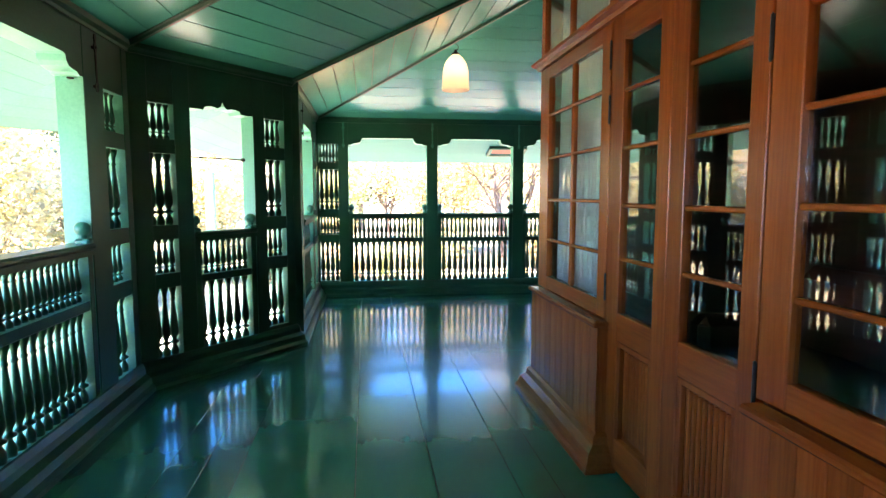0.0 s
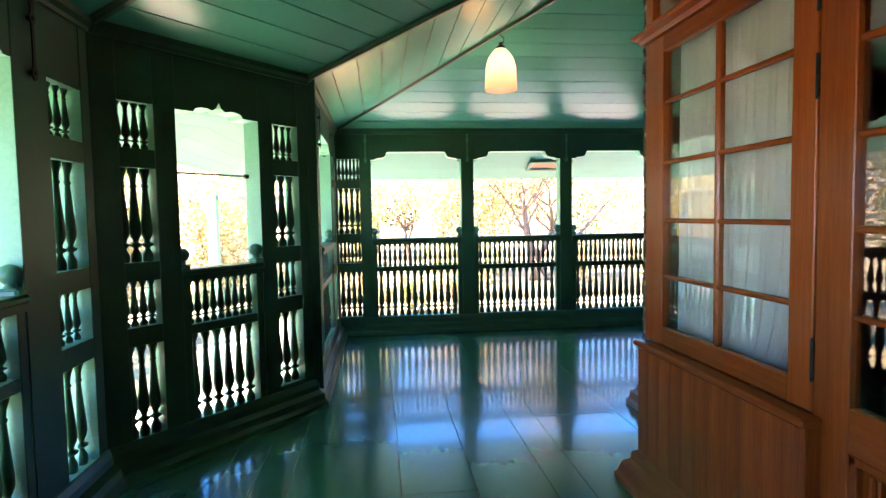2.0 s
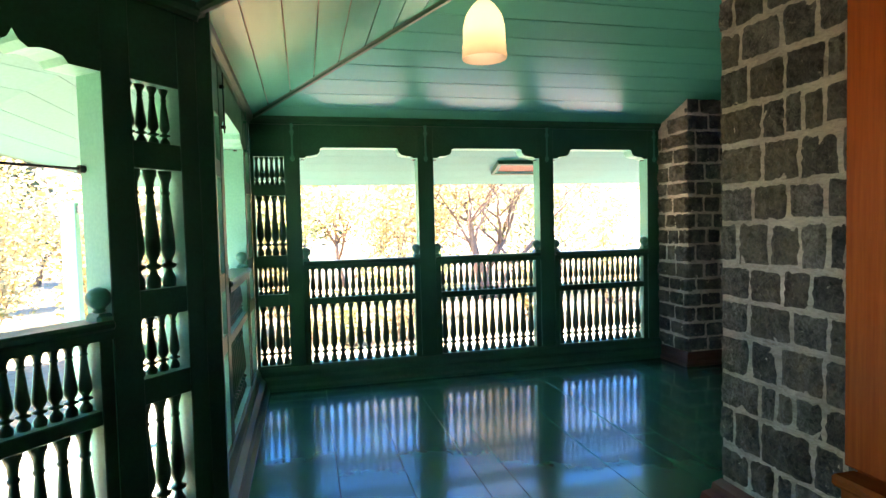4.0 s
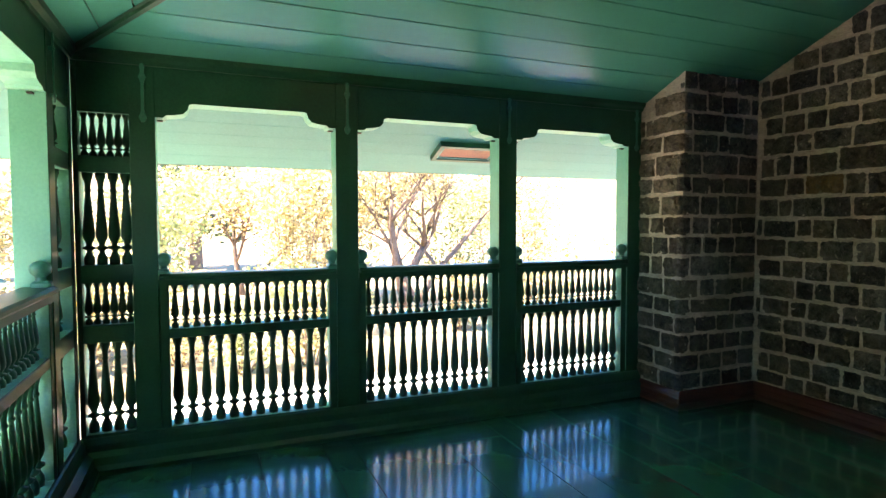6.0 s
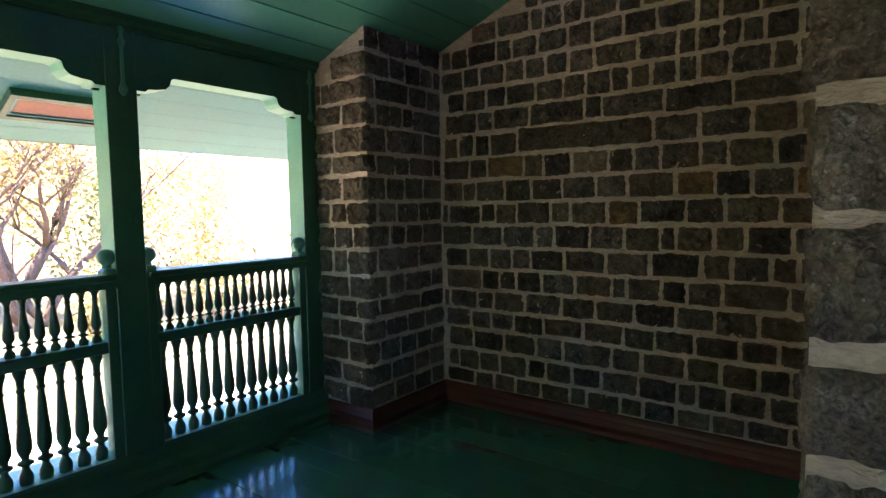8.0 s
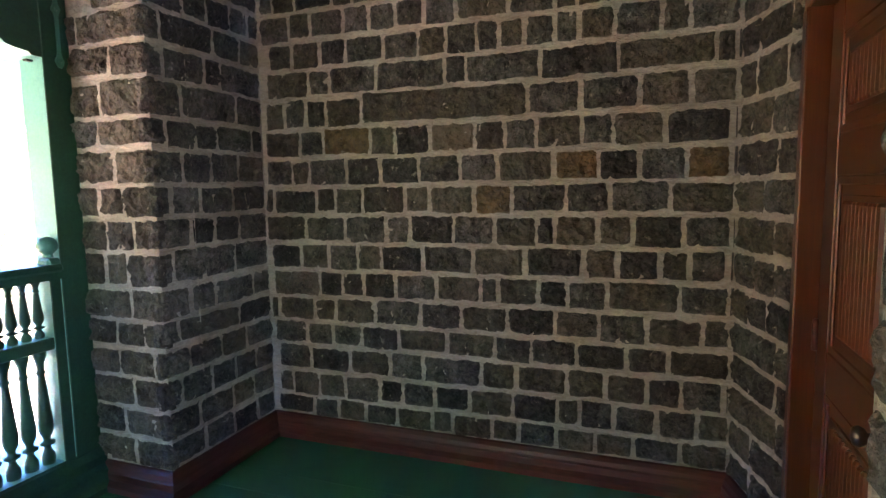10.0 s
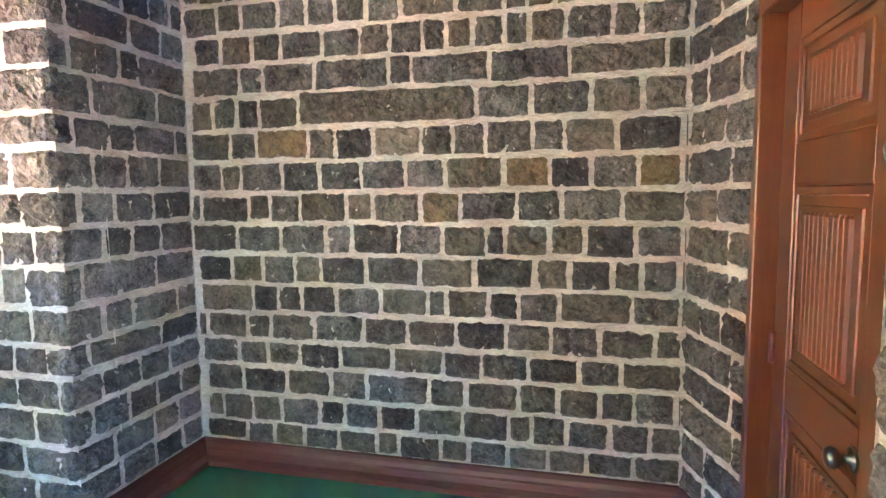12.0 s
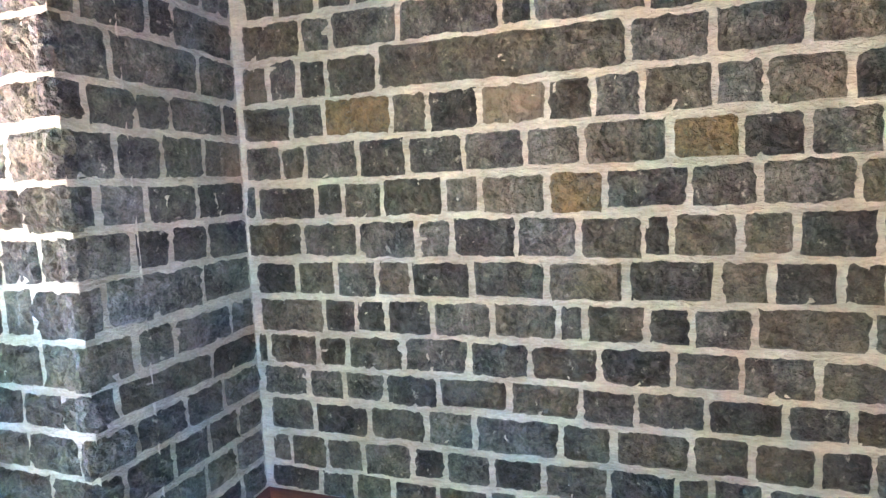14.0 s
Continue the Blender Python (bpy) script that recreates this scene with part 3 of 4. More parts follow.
def leaf(name, y_hi, y_lo, g1, g0, columns, z_bottom, panel, label):
    """A glazed leaf facing west, in the plane of the front, with glazing bars."""
    ob = thing(name, label, "door" if panel else "window", kind="structure")
    x0, x1 = BAY_X, BAY_X + 0.045
    rows_z = DOOR_Z if panel else WINDOW_Z
    part("stile", box(x0, g1, z_bottom, x1, y_hi, 2.37, 0.004), WOOD, ob)
    part("stile", box(x0, y_lo, z_bottom, x1, g0, 2.37, 0.004), WOOD, ob)
    part("rail", box(x0 + .001, g0, rows_z[-1], x1, g1, 2.37, 0.004), WOOD_ACROSS, ob)
    if panel:
        part("rail", box(x0 + .001, g0, 0.72, x1, g1, rows_z[0], 0.004), WOOD_ACROSS, ob)
        part("rail", box(x0 + .001, g0, z_bottom, x1, g1, 0.20, 0.004), WOOD_ACROSS, ob)
        part("panel", box(x0 + .032, g0, 0.20, x1, g1, 0.72), WOOD, ob)
        part("panel_moulding", box(x0 + .004, g0 + .0, 0.20, x0 + .032, g0 + .03, 0.72, 0.006), WOOD, ob)
        part("panel_moulding", box(x0 + .004, g1 - .03, 0.20, x0 + .032, g1, 0.72, 0.004), WOOD, ob)
        part("panel_moulding", box(x0 + .004, g0, 0.69, x0 + .032, g1, 0.72, 0.004), WOOD, ob)
        n = 8
        w = (g1 - g0 - 0.10) / n
        for i in range(n):
            y = g0 + 0.05 + w * (i + .5)
            part("reed", lathe([(0.235, w * .26), (0.245, w * .36), (0.665, w * .36), (0.675, w * .26)], 8, at=(x0 + .026, y, 0)), WOOD, ob)
    else:
        part("rail", box(x0 + .001, g0, z_bottom, x1, g1, rows_z[0], 0.004), WOOD_ACROSS, ob)
    for z in rows_z[1:-1]:
        part("glazing_bar", box(x0 + .006, g0, z - .011, x1 - .006, g1, z + .011, 0.006), WOOD_ACROSS, ob)
    step = (g1 - g0) / columns
    for c in range(1, columns):
        y = g0 + step * c
        part("glazing_bar", box(x0 + .004, y - .017, rows_z[0], x1 - .006, y + .017, rows_z[-1], 0.009), WOOD, ob)
    for c in range(columns):
        for z, z_next in zip(rows_z, rows_z[1:]):
            pane = part("pane", box(0, 0, 0, 0.004, step, z_next - z), GLASS, ob)
            pane.location = (x0 + .022 + rng.random() * .002, g0 + step * c, z)
            pane.rotation_euler = (0, (rng.random() - .5) * .006, (rng.random() - .5) * .008)
            pane.visible_shadow = False
    return ob


def butt_hinge(owner, x, y, z):
    h = part("hinge", lathe([(-.075, .003), (-.07, .006), (-.03, .006), (-.028, .0045), (-.026, .006), (.026, .006), (.028, .0045), (.03, .006), (.07, .006), (.075, .003)], 8), IRON, owner, "dark iron butt hinge", smooth=True)
    h.location = (x, y, z)
    part("plate", box(-.001, -.009, -.07, .003, .009, .07), IRON, h)


leaf("window_1", BAY_N, 2.915, 3.94, 3.03, 2, 0.80, False, "varnished window with small panes and white curtains behind")
folding = leaf("door_1", 2.905, 2.298, 2.76, 2.405, 1, 0.03, True, "closed varnished folding door leaf with five panes and a reeded panel")
folding_2 = leaf("door_2", 2.292, 1.705, 2.18, 1.795, 1, 0.03, True, "closed varnished folding door leaf with five panes and a reeded panel")
leaf("window_2", 1.695, 0.45, 1.56, .58, 2, 0.80, False, "varnished window with large panes over a boarded dado")
leaf("window_3", 0.44, -0.78, .31, -.65, 2, 0.80, False, "varnished window with large panes over a boarded dado")
for z in (.98, 1.92, 2.2):
    butt_hinge(folding, BAY_X - .004, 2.91, z)
for z in (.85, 1.97):
    butt_hinge(folding_2, BAY_X - .004, 1.70, z)
for y0, y1 in ((SOUTH, -0.79),):
    part("boarding", box(BAY_X, y0, 0, BAY_X + .05, y1, 2.38), WOOD, front)


def dado(y_lo, y_hi):
    part("dado_backing", box(BAY_X - .045, y_lo, 0, BAY_X + .045, y_hi, 0.77), WOOD, front)
    n = round((y_hi - y_lo) / 0.11)
    w = (y_hi - y_lo) / n
    me = mesh_of("dado_board", box(0, .0015, .14, .014, w - .0015, .765, .003), WOOD)
    for i in range(n):
        ob = part("dado_board", me, None, front)
        ob.location = (BAY_X - .059, y_lo + w * i, 0)
    part("dado_cap", box(BAY_X - .085, y_lo - .012, .765, BAY_X + .002, y_hi + .012, .80, .010), WOOD_ACROSS, front)
    prof = [(-0.05, 0), (.10, 0), (.10, .03), (.085, .05), (.07, .10), (.035, .13), (.03, .17), (.0, .19), (-.05, .19)]
    x = BAY_X - .05
    solid("baseboard", sweep([(BAY_X + .3, y_hi), (x, y_hi), (x, y_lo), (BAY_X + .02, y_lo)], prof), WOOD_ACROSS, "reddish flared wooden skirting", "baseboard", "structure")


dado(2.865, BAY_N - .04)
dado(-0.78, 1.655)
CORN = [(0, 2.37), (.02, 2.37), (.03, 2.39), (.055, 2.405), (.06, 2.42), (.02, 2.44), (0, 2.44)]
solid("trim_cornice", sweep([(STONE_X, BAY_N), (BAY_X, BAY_N), (BAY_X, SOUTH)], CORN), WOOD_ACROSS, "reddish wooden cornice above the doors", "trim", "structure")
part("transom_rail", box(BAY_X, SOUTH, 2.37, BAY_X + .05, BAY_N, 2.47), WOOD_ACROSS, front)
part("transom_rail", box(BAY_X, SOUTH, 2.93, BAY_X + .05, BAY_N, 3.9), WOOD_ACROSS, front)
y = BAY_N
while y > 0:
    part("transom_post", box(BAY_X, y - .07, 2.47, BAY_X + .05, y, 2.93, .004), WOOD, front)
    part("glazing_bar", box(BAY_X + .006, y - .60, 2.47, BAY_X + .04, y - .56, 2.93, .006), WOOD, front)
    for k in (0, 1):
        tp = part("pane", box(BAY_X + .022, y - .58 - .52 * k, 2.47, BAY_X + .026, y - .06 - .52 * k, 2.93), GLASS, front)
        tp.visible_shadow = False
    y -= 1.17
# north return of the timber front
part("side_boarding", box(BAY_X + .051, BAY_N - .045, 0, STONE_X + .05, BAY_N, 3.9), WOOD, front)


# ---- house interior behind the glass ----
# Unseen walls and ceiling are added; their dark colour stands for the unlit room.
room = thing("wall_house", "plain inner walls coloured dark for the unlit room behind the glass", "wall", kind="structure")
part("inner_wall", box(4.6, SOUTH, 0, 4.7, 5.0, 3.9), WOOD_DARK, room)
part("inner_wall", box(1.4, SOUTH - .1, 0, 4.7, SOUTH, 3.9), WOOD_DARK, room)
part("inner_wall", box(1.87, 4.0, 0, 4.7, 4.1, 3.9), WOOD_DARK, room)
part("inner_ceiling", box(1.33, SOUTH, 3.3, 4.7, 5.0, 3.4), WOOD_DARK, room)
# The unlit room's darkness is put into this floor colour too.
solid("floor_inside", box(1.34, SOUTH, -.01, 4.6, 4.0, 0.004), DIM_FLOOR, "inner room floor coloured dark for the unlit room", "floor", "structure")
# Unseen wall, added to shut the south end against daylight.
solid("wall_south", box(-1.9, SOUTH - .12, 0, 1.4, SOUTH, 3.9), PAINT_IN, "plain dark green end wall, unseen, added to close the veranda", "wall", "structure")


def curtain(y0, y1, seed, swept=0.0):
    bm = bmesh.new()
    r = random.Random(seed)
    n = 70
    cols = []
    for i in range(n + 1):
        f = i / n
        y = y0 + (y1 - y0) * f
        col = []
        for k in range(13):
            z = 0.86 + k * 0.18
            g = 1 - k / 12
            x = BAY_X + .11 + .027 * math.sin(f * 30 + seed) * (0.55 + .45 * g) + .012 * math.sin(f * 79 + k * .25 + seed * 2)
            yy = y + .06 * g ** 3 * (f - .2) + swept * g ** 8 * (1 - f)
            col.append(bm.verts.new((x, yy, z)))
        cols.append(col)
    for c0, c1 in zip(cols, cols[1:]):
        for k in range(12):
            bm.faces.new((c0[k], c1[k], c1[k + 1], c0[k + 1]))
    ob = solid("curtain", bm, CURTAIN, "white gathered muslin curtain behind the window", "curtain", smooth=True)
    mod = ob.modifiers.new("thickness", "SOLIDIFY")
    mod.thickness = 0.003
    return ob


curtain(3.97, 3.46, 1.0)
curtain(3.0, 3.48, 2.4, .15)

sofa = thing("sofa", "red brown upholstered sofa in the dim room", "sofa", m=pose(2.6, 2.6, 0.004))
part("seat", box(-.4, -.9, .18, .4, .9, .46, .06), SOFA, sofa)
part("backrest", box(.28, -.9, .4, .5, .9, 1.0, .08), SOFA, sofa)
for y in (-.95, .95):
    part("armrest", box(-.4, y - .1, .1, .45, y + .1, .66, .06), SOFA, sofa)
for x in (-.34, .4):
    for y in (-.85, .85):
        part("foot", box(x - .03, y - .03, 0, x + .03, y + .03, .19, .005), WOOD_DARK, sofa)


# ---- stone masonry ----
def stone_shape(seed, aspect):
    """A squared rubble stone, one unit wide and high, with a rough proud face towards local -y."""
    r = random.Random(seed)
    bm = bmesh.new()
    nx, nz = max(6, round(8 * aspect)), 8
    off = Vector((seed * 7.3, seed * 3.1, 0))
    lift = Vector((0, 0, 7))
    grid = []
    for i in range(nx + 1):
        row = []
        for k in range(nz + 1):
            u, v = i / nx, k / nz
            edge = min(u * aspect, (1 - u) * aspect, v, 1 - v)
            here = Vector((u * aspect, v, 0))
            x = u + (noise.noise(here * 1.4 + off) * .05 + noise.noise(here * 6.1 + off) * .06) / aspect
            z = v + noise.noise(here * 1.4 + off + lift) * .055 + noise.noise(here * 6.1 + off + lift) * .06
            if i in (0, nx) and k in (0, nz):
                cut = r.uniform(-.02, .045)
                x += (cut if i == 0 else -cut) / aspect
                z += cut * .8 if k == 0 else -cut * .8
            face = .5 + .9 * noise.noise(here * 1.6 + off + lift) + .7 * abs(noise.noise(here * 3.4 + off)) + .6 * noise.noise(here * 7 + off)
            rise = 0 if edge < .01 else min(1, .35 + edge * 5) * face
            row.append(bm.verts.new((x, -rise, z)))
        grid.append(row)
    for i in range(nx):
        for k in range(nz):
            bm.faces.new((grid[i][k], grid[i + 1][k], grid[i + 1][k + 1], grid[i][k + 1]))
    rim = [grid[i][0] for i in range(nx + 1)] + [grid[nx][k] for k in range(1, nz + 1)] + [grid[i][nz] for i in range(nx - 1, -1, -1)] + [grid[0][k] for k in range(nz - 1, 0, -1)]
    back = [bm.verts.new((v.co.x, 1.4, v.co.z)) for v in rim]
    for i in range(len(rim)):
        j = (i + 1) % len(rim)
        bm.faces.new((rim[i], back[i], back[j], rim[j]))
    return bm


SHAPES = {}
for aspect in (0.8, 1.3, 2.0, 3.2, 5.5):
    for s in range(5):
        for mat in (STONE, STONE_BROWN, STONE_OCHRE, STONE_TAN):
            me = mesh_of("stone", stone_shape(s + aspect * 11, aspect), mat)
            SHAPES[aspect, s, mat.name] = me


def courses(seed=3, top=4.0, lo=.130, hi=.166):
    r = random.Random(seed)
    z, out = 0.20, []
    while z < top:
        h = r.uniform(lo, hi)
        out.append((z, h))
        z += h
    return out


# bed joints of the rubble wall, from the skirting up
BEDS = [.13, .265, .425, .59, .74, .90, 1.063, 1.228, 1.398, 1.566, 1.732, 1.905, 2.085, 2.25, 2.415] + [2.415 + .164 * k for k in range(1, 10)]
COURSES = [(lo, hi - lo) for lo, hi in zip(BEDS, BEDS[1:])]


def masonry(name, m, length, label, seed, z_top=3.6, slope=None, thick=0.25, brown=0.36, trim=(0, 0), rows=None, size=0.94, depth=1.0, lead=-.012, upright=None, special=None, over=0.0):
    """A stone wall along local x with its face at local y = 0; slope(u) gives the height at u."""
    wall = thing(name, label, "wall", kind="structure", m=m)
    high = slope or (lambda u: z_top)
    bm = bmesh.new()
    n = max(2, int(length / .028))
    fr, bk = [], []
    nz = 120
    cols = []
    for i in range(n + 1):
        u = trim[0] + (length - trim[0] + trim[1]) * i / n
        col = []
        for k in range(nz + 1):
            z = high(u) * k / nz
            w = noise.noise(Vector((u * 11 + seed, z * 11, 0))) * .007 + noise.noise(Vector((u * 31 + seed, z * 31, 3))) * .006
            col.append(bm.verts.new((u, .006 + w if 0 < i < n else .006, z)))
        cols.append(col)
        bk.append((bm.verts.new((u, thick, 0)), bm.verts.new((u, thick, high(u)))))
    for i in range(n):
        for k in range(nz):
            bm.faces.new((cols[i][k], cols[i + 1][k], cols[i + 1][k + 1], cols[i][k + 1]))
        bm.faces.new((bk[i][0], bk[i][1], bk[i + 1][1], bk[i + 1][0]))
    part("mortar", bm, MORTAR, wall, smooth=True)
    r = random.Random(seed)
    for k, (z, h) in enumerate(rows or COURSES):
        fixed = list(upright[k]) if upright and k < len(upright) else []
        u = fixed.pop(0) if fixed else lead
        index = -1
        while u < length - .05:
            w = r.choice((.11, .14, .16, .18, .2, .22, .25, .29)) * r.uniform(.88, 1.12) * size
            if fixed:
                w = fixed.pop(0) - u
            elif u + w > length - .07:
                w = length - u - (lead if lead > 0 else .004) + over
            index += 1
            gap = r.uniform(.016, .032)
            lo, hi = u + gap / 2, u + w - gap / 2
            if z + h > high((lo + hi) / 2) + .02:
                u += w
                continue
            hh = h - r.uniform(.022, .04)
            asp = min((.8, 1.3, 2.0, 3.2, 5.5), key=lambda q: abs(q - (hi - lo) / hh))
            mat = STONE_BROWN if r.random() < brown else STONE
            mat = (special or {}).get((k, index), mat)
            ob = part("stone", SHAPES[asp, r.randrange(5), mat.name], None, wall)
            flip = r.random() < .5
            ob.matrix_parent_inverse = Matrix.Identity(4)
            ob.location = (lo if not flip else hi, .004, z + (h - hh) / 2 + r.uniform(-.005, .005))
            ob.scale = ((hi - lo) * (1 if not flip else -1), r.uniform(.02, .03) * depth, hh)
            ob.rotation_euler = (0, r.uniform(-.02, .02), 0)
            u += w
    return wall


north_slope = lambda y: H + SLOPE * (FY - y) + .01
back_len = PIER_Y - STONE_Y
# upright joints of each course of the east wall, from the pier southwards
UPRIGHT = [
    (.04, .31, .48, .67, .88, 1.10, 1.23, 1.46, 1.61, 1.82, 2.02, 2.21, 2.43, 2.65),
    (.06, .16, .35, .53, .77, .92, 1.12, 1.33, 1.58, 1.82, 1.94, 2.11, 2.32, 2.51, 2.65),
    (.06, .30, .57, .84, 1.05, 1.40, 1.60, 1.87, 2.07, 2.27, 2.43, 2.62),
    (.04, .28, .46, .66, .90, 1.20, 1.48, 1.68, 1.92, 2.17, 2.37, 2.64),
    (.02, .08, .34, .49, .75, 1.04, 1.29, 1.55, 1.81, 2.03, 2.26, 2.52, 2.64),
    (.05, .38, .54, .68, .89, 1.14, 1.40, 1.50, 1.72, 1.87, 2.07, 2.41, 2.63),
    (.04, .26, .45, .65, .80, 1.06, 1.36, 1.65, 1.95, 2.12, 2.32, 2.45, 2.62)]
UPRIGHT += [
    (.01, .30, .57, .84, .99, 1.25, 1.48, 1.71, 1.80, 2.02, 2.19, 2.42, 2.63),
    (.02, .08, .38, .51, .69, .96, 1.11, 1.37, 1.58, 1.86, 2.08, 2.36, 2.64),
    (.03, .22, .34, .59, .81, 1.05, 1.29, 1.50, 1.80, 2.02, 2.21, 2.43, 2.62),
    (.03, .28, .44, .75, .91, 1.12, 1.38, 1.54, 1.71, 1.94, 2.09, 2.33, 2.62),
    (.04, .18, .33, .47, .70, 1.66, 1.93, 2.21, 2.44, 2.64),
    (.06, .35, .50, .80, 1.21, 1.33, 1.73, 2.11, 2.54, 2.63),
    (.08, .25, .44, .61, .85, 1.06, 1.22, 1.39, 1.51, 1.65, 1.80, 1.92, 2.09, 2.30, 2.43, 2.64)]
WEATHERED = {(10, 2): STONE_OCHRE, (10, 5): STONE_TAN, (8, 7): STONE_OCHRE, (9, 8): STONE_OCHRE, (9, 11): STONE_OCHRE, (10, 0): STONE_BROWN, (7, 8): STONE_BROWN, (11, 4): STONE_BROWN, (3, 5): STONE_BROWN, (12, 0): STONE_BROWN}
masonry("wall_east", pose(BACK_X, PIER_Y + .02, 0, 0, 0, -90), back_len + .02, "dark squared rubble stone wall with pale mortar joints", 11, slope=lambda u: north_slope(PIER_Y + .02 - u), lead=.03, upright=UPRIGHT, special=WEATHERED)
PIER_BEDS = [.13, .285, .444, .605, .759, .904, 1.071, 1.254, 1.421, 1.585, 1.764, 1.915, 2.101] + [2.101 + .166 * k for k in range(1, 6)]
PIER_ROWS = [(lo, hi - lo) for lo, hi in zip(PIER_BEDS, PIER_BEDS[1:])]
PIER_UPRIGHT = [(-.03, .25, .47, .68, .85), (-.03, .22, .48, .66, .85), (-.03, .10, .32, .51, .69, .85), (-.03, .17, .40, .62, .85), (-.03, .11, .56, .85), (-.03, .20, .38, .70, .85), (-.03, .10, .55, .85),
                (-.03, .23, .40, .60, .85), (-.03, .11, .31, .56, .85), (-.03, .20, .40, .62, .85), (-.03, .10, .30, .46, .75, .85), (-.03, .21, .63, .85)]
# Mostly lighter brown stones: the daylight on this face is put into their colour.
masonry("wall_pier_side", pose(PIER_X, FY + .1, 0, 0, 0, -90), FY + .1 - PIER_Y, "dark rubble stone pier side beside the openwork wall", 12, size=1.3, brown=.85, rows=PIER_ROWS, over=.026, slope=lambda u: north_slope(min(FY, FY + .1 - u)), trim=(0, .006))
masonry("wall_pier_front", pose(PIER_X, PIER_Y, 0), BACK_X - PIER_X, "dark rubble stone pier front with pale mortar", 13, size=1.15, brown=.1, rows=PIER_ROWS, upright=PIER_UPRIGHT, z_top=north_slope(PIER_Y), trim=(.006, 0))
SPLAY = Vector((3.98, 5.17))
sd = SPLAY - Vector((BACK_X, STONE_Y + .03))
masonry("wall_splay", pose(BACK_X, STONE_Y + .03, 0, 0, 0, math.degrees(math.atan2(sd.y, sd.x))), sd.length, "rubble stone reveal beside the wooden door", 14, size=1.5, z_top=3.7)
masonry("wall_stone_north", pose(2.77, STONE_Y, 0, 0, 0, 180), 2.77 - STONE_X, "brown and grey rubble stone wall beside the door recess", 15, brown=.6, z_top=3.7, trim=(.006, -.006), rows=courses(8, lo=.165, hi=.21), size=.95, depth=.6)
masonry("wall_stone_west", pose(STONE_X, STONE_Y, 0, 0, 0, -90), STONE_Y - BAY_N, "dark rubble stone wall beside the timber front", 16, z_top=3.9, trim=(.006, 0), rows=courses(8, lo=.165, hi=.21), size=.9, depth=.6)
masonry("wall_over_door", pose(3.98, 5.2, 2.3, 0, 0, 180), 1.2, "rubble stone above the wooden door", 17, z_top=1.4)
masonry("wall_door_reveal", pose(2.77, STONE_Y - .25, 0, 0, 0, 90), .25, "rubble stone reveal of the door recess", 18, z_top=3.7)
SKIRT2 = [(0, 0), (.075, 0), (.075, .03), (.06, .04), (.045, .05), (.042, .085), (.034, .095), (.026, .115), (.012, .132), (0, .138)]
solid("baseboard_brown", sweep([(PIER_X, FY), (PIER_X, PIER_Y), (BACK_X, PIER_Y), (BACK_X, STONE_Y + .03), SPLAY][::-1], [(-o, z) for o, z in SKIRT2]), WOOD_DARK, "dark reddish wooden skirting along the stone", "baseboard", "structure")
SKIRT3 = [(0, 0), (.09, 0), (.09, .03), (.075, .05), (.065, .10), (.035, .125), (.03, .16), (0, .19)]
solid("baseboard_block", sweep([(2.77, STONE_Y), (STONE_X, STONE_Y), (STONE_X, BAY_N)], SKIRT3), WOOD_DARK, "reddish flared wooden skirting along the stone", "baseboard", "structure")

# ---- panelled wooden door in the stone recess ----
door = thing("door_3", "closed varnished wooden door with reeded panels in a stone recess", "door", kind="structure")
DY = 5.10
part("jamb", box(3.93, DY - .05, 0, 3.99, SPLAY.y + .01, 2.16, .005), WOOD_DOOR, door)
part("jamb", box(2.79, DY - .05, 0, 3.11, SPLAY.y - .02, 2.16, .005), WOOD_DOOR, door)
part("head", box(2.79, DY - .05, 2.16, 3.99, SPLAY.y + .005, 2.31, .005), WOOD_DOOR, door)
D0, D1 = 3.12, 3.925
part("leaf", box(D0, DY - .04, .01, D1, DY - .012, 2.155), WOOD_DOOR, door)
for x0, x1 in ((D0, D0 + .13), (D1 - .13, D1)):
    part("stile", box(x0, DY - .02, .01, x1, DY, 2.155, .004), WOOD_DOOR, door)
for z0, z1 in ((.01, .22), (.80, .95), (1.56, 1.70), (2.03, 2.155)):
    part("rail", box(D0 + .13, DY - .02, z0, D1 - .13, DY - .001, z1, .004), WOOD_DOOR, door)
for z0, z1 in ((.22, .80), (.95, 1.56), (1.70, 2.03)):
    for a0, b0, a1, b1 in ((D0 + .13, z0, D1 - .13, z0 + .03), (D0 + .13, z1 - .03, D1 - .13, z1), (D0 + .13, z0, D0 + .16, z1), (D1 - .16, z0, D1 - .13, z1)):
        part("panel_moulding", box(a0, DY - .014, b0, a1, DY - .003, b1, .005), WOOD_DOOR, door)
    part("panel_field", box(D0 + .19, DY - .016, z0 + .06, D1 - .19, DY - .006, z1 - .06, .004), WOOD_DOOR, door)
    n = 10
    w = (D1 - D0 - .46) / n
    for i in range(n):
        part("reed", lathe([(z0 + .08, w * .3), (z0 + .09, w * .46), (z1 - .09, w * .46), (z1 - .08, w * .3)], 8, at=(D0 + .23 + w * (i + .5), DY - .006, 0)), WOOD_DOOR, door)
knob = part("door_knob", lathe([(0, .03), (.006, .03), (.01, .012), (.03, .012), (.036, .024), (.05, .03), (.062, .024), (.066, .01)], 14), BRASS, door, "dark aged steel knob", smooth=True)
knob.matrix_parent_inverse = Matrix.Identity(4)
knob.location, knob.rotation_euler = (3.27, DY, .86), (-math.pi / 2, 0, 0)
hg = part("hinge", lathe([(-.06, .006), (-.055, .013), (.055, .013), (.06, .006)], 8), WOOD_DARK, door, "brown painted hinge", smooth=True)
hg.location = (3.92, DY + .006, .98)
